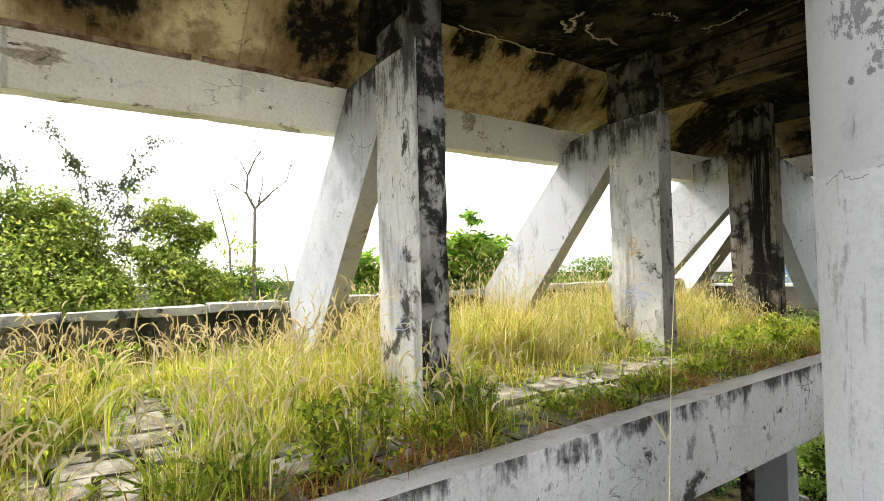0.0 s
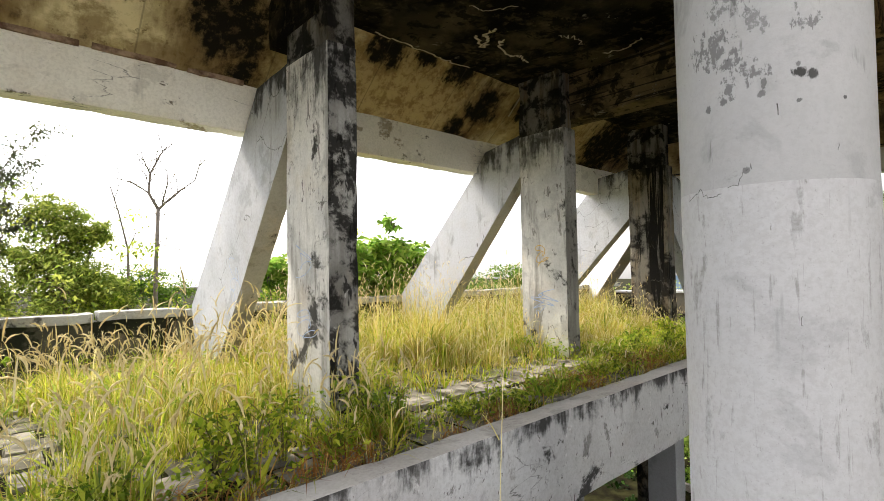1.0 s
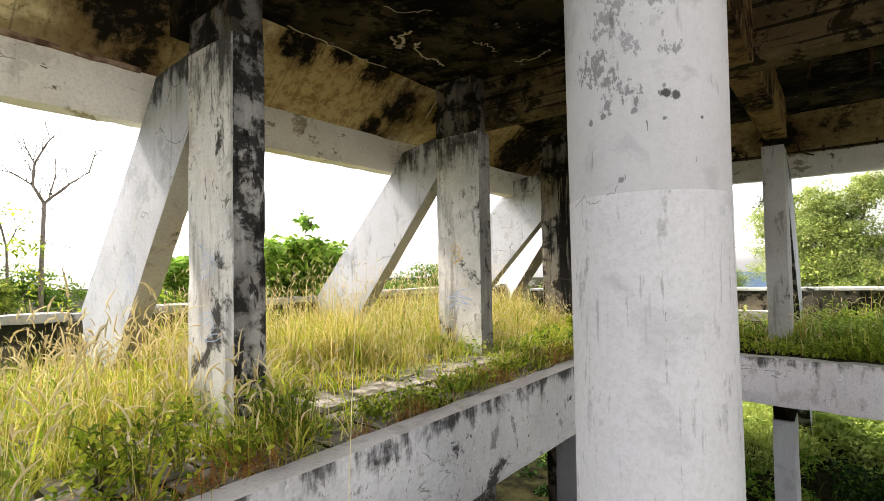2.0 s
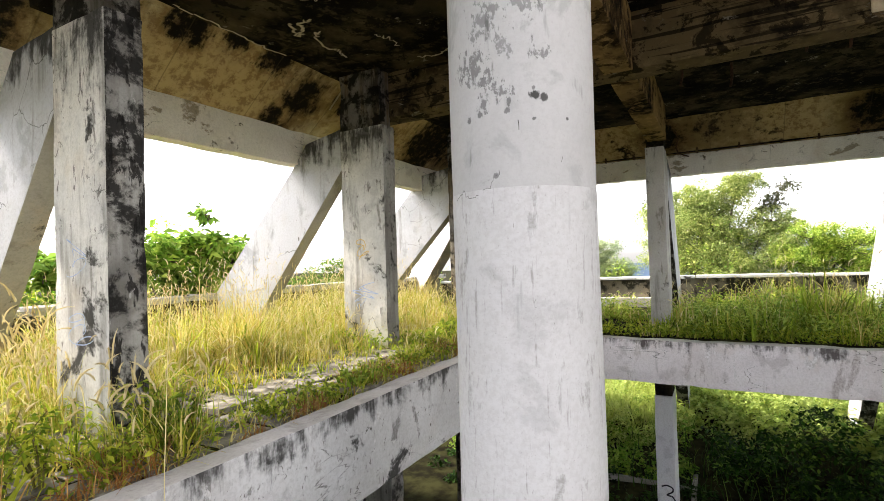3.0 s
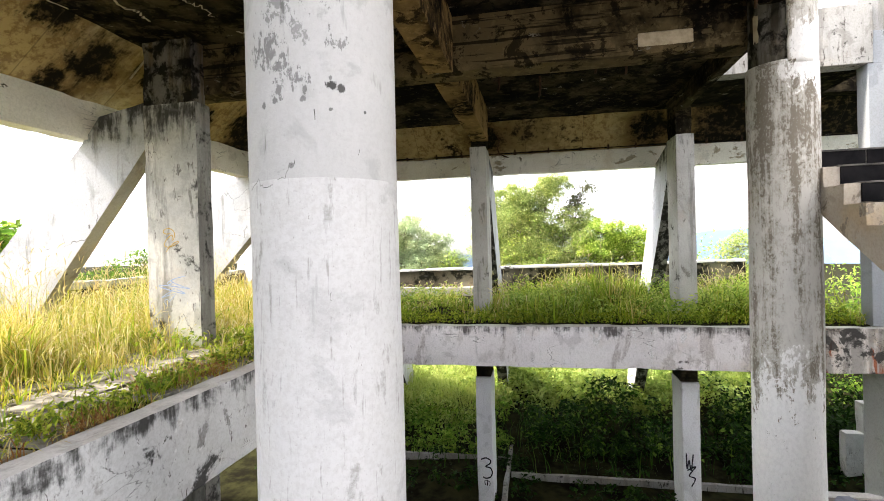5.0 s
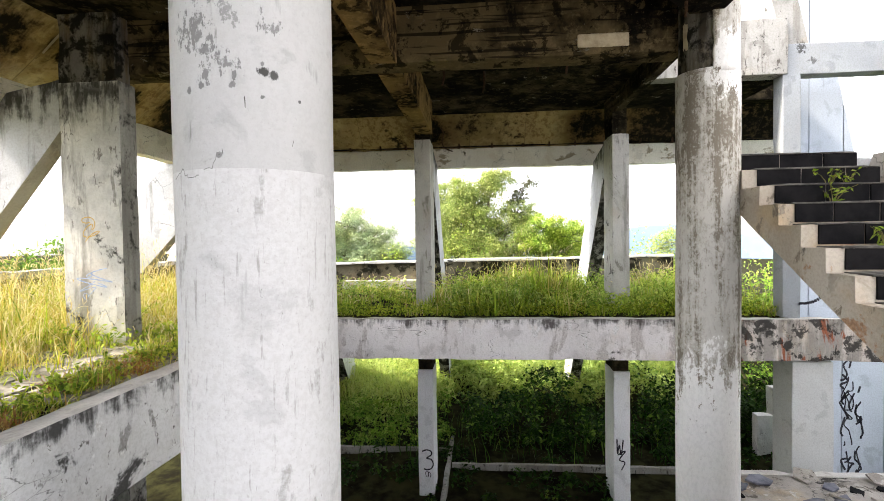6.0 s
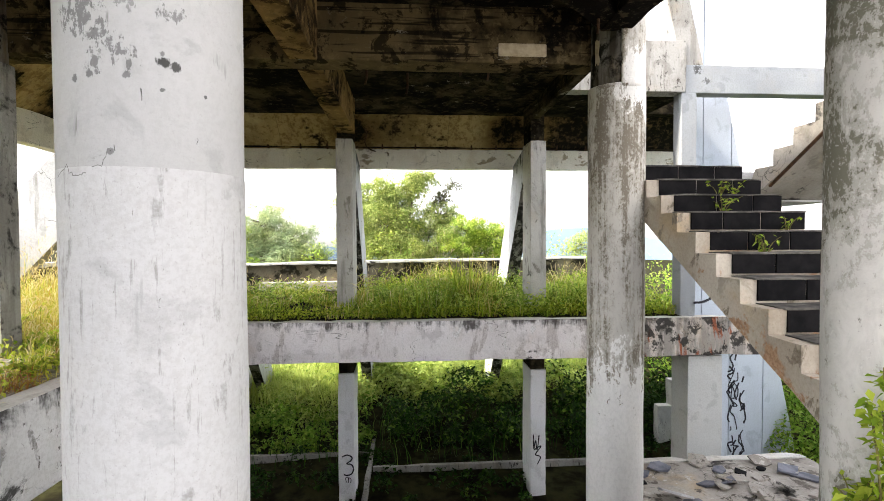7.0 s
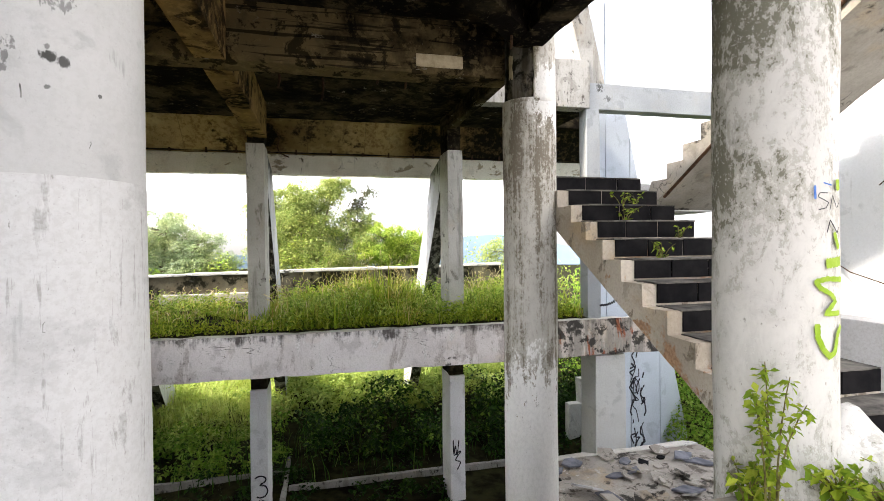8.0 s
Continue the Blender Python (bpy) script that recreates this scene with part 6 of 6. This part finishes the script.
tree(1.5, 13.6, [(1.25, 13.6, 2.4, 0.55), (1.75, 13.5, 1.9, 0.55), (1.0, 13.6, 1.5, 0.65), (2.05, 13.5, 2.05, 0.3), (1.5, 13.4, 0.8, 0.8), (2.2, 13.4, 0.6, 0.6)], 0.075, 36000, LEAF_YELLOW, 52, "rounded green tree beyond the parapet")
dead_tree(3.2, 13.3, 53)
tree(3.2, 14.2, [(3.05, 14.2, 0.85, 0.55), (3.7, 14.2, 0.6, 0.5), (2.6, 14.2, 0.7, 0.4)], 0.09, 4200, LEAF_MID, 54, "small grey-green bush beyond the parapet", "bush", 0.06)
tree(5.6, 7.75, [(5.75, 7.6, 1.5, 0.42), (5.3, 7.65, 1.25, 0.5), (6.3, 7.7, 1.2, 0.48), (5.78, 7.6, 2.0, 0.16), (4.75, 7.75, 1.2, 0.5), (6.75, 7.7, 0.95, 0.5), (4.4, 7.7, 0.8, 0.5), (5.6, 7.6, 0.8, 0.6)], 0.17, 5200, LEAF_BRIGHT, 55, "broad-leaved bright green shrub just outside the parapet", "shrub", 0.05, clump=0.3)
tree(3.6, 8.1, [(3.6, 8.0, 1.15, 0.36), (3.95, 8.1, 0.85, 0.4), (3.3, 8.3, 0.7, 0.4)], 0.16, 1300, LEAF_BRIGHT, 56, "small broad-leaved shrub outside the parapet", "shrub", 0.04, clump=0.3)
tree(12.9, 11.0, [(13.3, 11.0, 0.75, 0.7), (12.2, 11.2, 0.3, 0.7), (11.2, 11.4, 0.1, 0.7), (14.2, 10.6, 0.4, 0.8)], 0.12, 7000, LEAF_MID, 57, "dark feathery bush beyond the corner", "bush", 0.08)
tree(17.2, 0.1, [(17.2, -0.6, 2.95, 0.65), (17.2, 0.6, 2.55, 0.75), (17.2, 1.4, 2.2, 0.6), (17.3, -1.4, 1.9, 0.6), (17.2, 0.0, 2.2, 0.85), (17.2, 0.3, 1.4, 1.15), (17.3, -0.9, 0.8, 1.1), (17.0, 1.3, 0.9, 0.85), (17.0, 0.1, -0.2, 1.3)], 0.072, 120000, LEAF_SUN, 58, "tall yellow-green tree beyond the far parapet",
     sprays=[((17.2, -1.4, 2.2), (17.2, -2.0, 2.9)), ((17.2, -1.0, 2.0), (17.2, -1.7, 2.4)), ((17.2, 1.3, 2.5), (17.2, 1.9, 2.7))])
tree(17.4, 4.2, [(17.4, 4.4, 1.65, 0.7), (17.3, 3.6, 1.1, 0.75), (17.6, 5.3, 1.0, 0.9), (17.2, 2.9, 0.45, 0.7), (17.4, 4.4, 0.4, 1.0)], 0.068, 52000, LEAF_GREY, 59, "grey-green rounded tree beyond the far parapet")
tree(16.6, -2.5, [(16.6, -2.25, 1.4, 0.55), (16.6, -2.95, 1.15, 0.65), (16.7, -1.8, 0.7, 0.7), (16.6, -3.1, 0.4, 0.8)], 0.068, 40000, LEAF_FAR, 60, "fresh green rounded tree beyond the far parapet")
tree(16.6, -6.4, [(16.6, -6.4, 0.9, 0.8), (16.7, -6.8, 0.0, 0.9)], 0.08, 9000, LEAF_SUN, 61, "small yellow-green tree beyond the far parapet")
bushes("hedge_leaves", (-6, 2.2, 9.5, 12.8), 4.2, 44000, 0.08, LEAF_YELLOW, 62, "green scrub outside the parapet", 0.5)
bushes("hedge_leaves", (1.6, 7, 9.5, 12.8), 3.5, 15000, 0.10, LEAF_WEED, 71, "lower green scrub outside the parapet", 0.45)
bushes("hedge_leaves", (15.2, 17.0, -8.5, 10), 3.3, 22000, 0.09, LEAF_FAR, 63, "green scrub beyond the far parapet", 0.5)
bushes("undergrowth", (12.0, 15.6, 1.3, 8.5), 0.8, 17000, 0.10, LEAF_SUNLIT, 64, "lush bright undergrowth outside the lower storey", 0.3)
bushes("undergrowth", (12.9, 15.8, -5.6, 1.3), 1.0, 24000, 0.11, LEAF_SUNLIT, 68, "lush green undergrowth outside the lower storey", 0.3)
# The leaves under the gallery carry its shade in their colour.
bushes("undergrowth", (11.0, 12.8, -4.6, 0.2), 1.1, 6000, 0.11, LEAF_SHADE, 69, "leafy shrubs coloured dark for the shade of the gallery", 0.28)
bushes("undergrowth", (10.7, 12.6, -8.0, -4.6), 1.3, 7000, 0.11, LEAF_DEEP_SHADE, 72, "shrubs coloured near black for the shaded end of the gallery", 0.35)
bushes("undergrowth", (9.0, 11.2, -5.6, 6.0), 0.3, 4000, 0.10, LEAF_DEEP_SHADE, 67, "leafy undergrowth below the gallery, coloured for deep shade", 0.2)
bushes("undergrowth", (10.9, 12.6, 0.6, 6.0), 0.5, 6000, 0.10, LEAF_BRIGHT, 70, "low green undergrowth at the edge of the shade", 0.25)
bushes("undergrowth", (6.4, 9.2, -2.6, 1.2), 0.2, 900, 0.08, LEAF_SHADE, 65, "sparse leafy undergrowth under the building", 0.15)
bushes("undergrowth", (9.3, 15.0, -15, -6.2), 2.6, 24000, 0.11, LEAF_BRIGHT, 66, "bright green undergrowth on the bank", 0.4)

r_low = random.Random(91)
bank = []
while len(bank) < 22000:
    x, y = r_low.uniform(6.9, 9.6), r_low.uniform(-11.5, -6.8)
    top = min(3.4, 0.25 + (-6.8 - y) * 1.5) * (0.75 + 0.5 * noise.noise(Vector((x * 1.5, y * 1.5, 7))))
    bank.append((x, y, ground_height(x, y) + max(0.1, top) * (1 - 0.8 * r_low.random() ** 2)))
tagged(leaf_cloud("bank_leaves", bank, 0.085, LEAF_BRIGHT, seed=96, aspect=0.55), "dense green scrub on the bank beside the buttress", "undergrowth", kind="stuff")
spots = [(r_low.uniform(12.9, 15.6), r_low.uniform(-5.5, 7.5)) for _ in range(14000)]
spots = [(x, y) for x, y in spots if y > 0.6 or x > 14.2]
tagged(blades("tall_grass", [(x, y, ground_height(x, y)) for x, y in spots], [0.35 + 0.5 * r_low.random() * (0.6 + 0.6 * noise.noise(Vector((x, y, 2)))) for x, y in spots], 0.022, BLADE_SUNLIT, 92, 0.4), "sunlit tall grass outside the lower storey", "grass", kind="stuff")
spots = [(r_low.uniform(10.2, 12.6), r_low.uniform(-4.5, 4)) for _ in range(500)]
tagged(blades("grass_tufts", [(x, y, ground_height(x, y)) for x, y in spots], [0.3 + 0.4 * r_low.random() for x, y in spots], 0.016, LEAF_SHADE, 93, 0.45), "long grass coloured dark for the shade below the gallery", "grass", kind="stuff")

# ---- paving slabs of the north gallery ----
rnd = random.Random(12)
shapes = []
for v in range(6):
    bm = bmesh.new()
    bmesh.ops.create_cube(bm, size=1)
    for q in bm.verts:
        top_in = 0.03 if q.co.z > 0 else 0.0
        q.co = Vector((q.co.x * (0.40 - top_in) + rnd.uniform(-0.012, 0.012), q.co.y * (0.29 - top_in) + rnd.uniform(-0.012, 0.012), q.co.z * 0.07))
    me = bpy.data.meshes.new("paver")
    bm.to_mesh(me)
    bm.free()
    me.materials.append(PAVER)
    shapes.append(me)
for row in range(14):
    for c in range(18):
        ob = new("paver", rnd.choice(shapes))
        ob.parent = floor_n
        ob.matrix_basis = pose(-1.4 + (c + 0.5 * (row % 2)) * 0.42, 2.62 + row * 0.305, NZ - 0.022 + rnd.uniform(-0.016, 0.016), rnd.uniform(-2.5, 2.5), rnd.uniform(-2.5, 2.5), rnd.uniform(-2, 2))
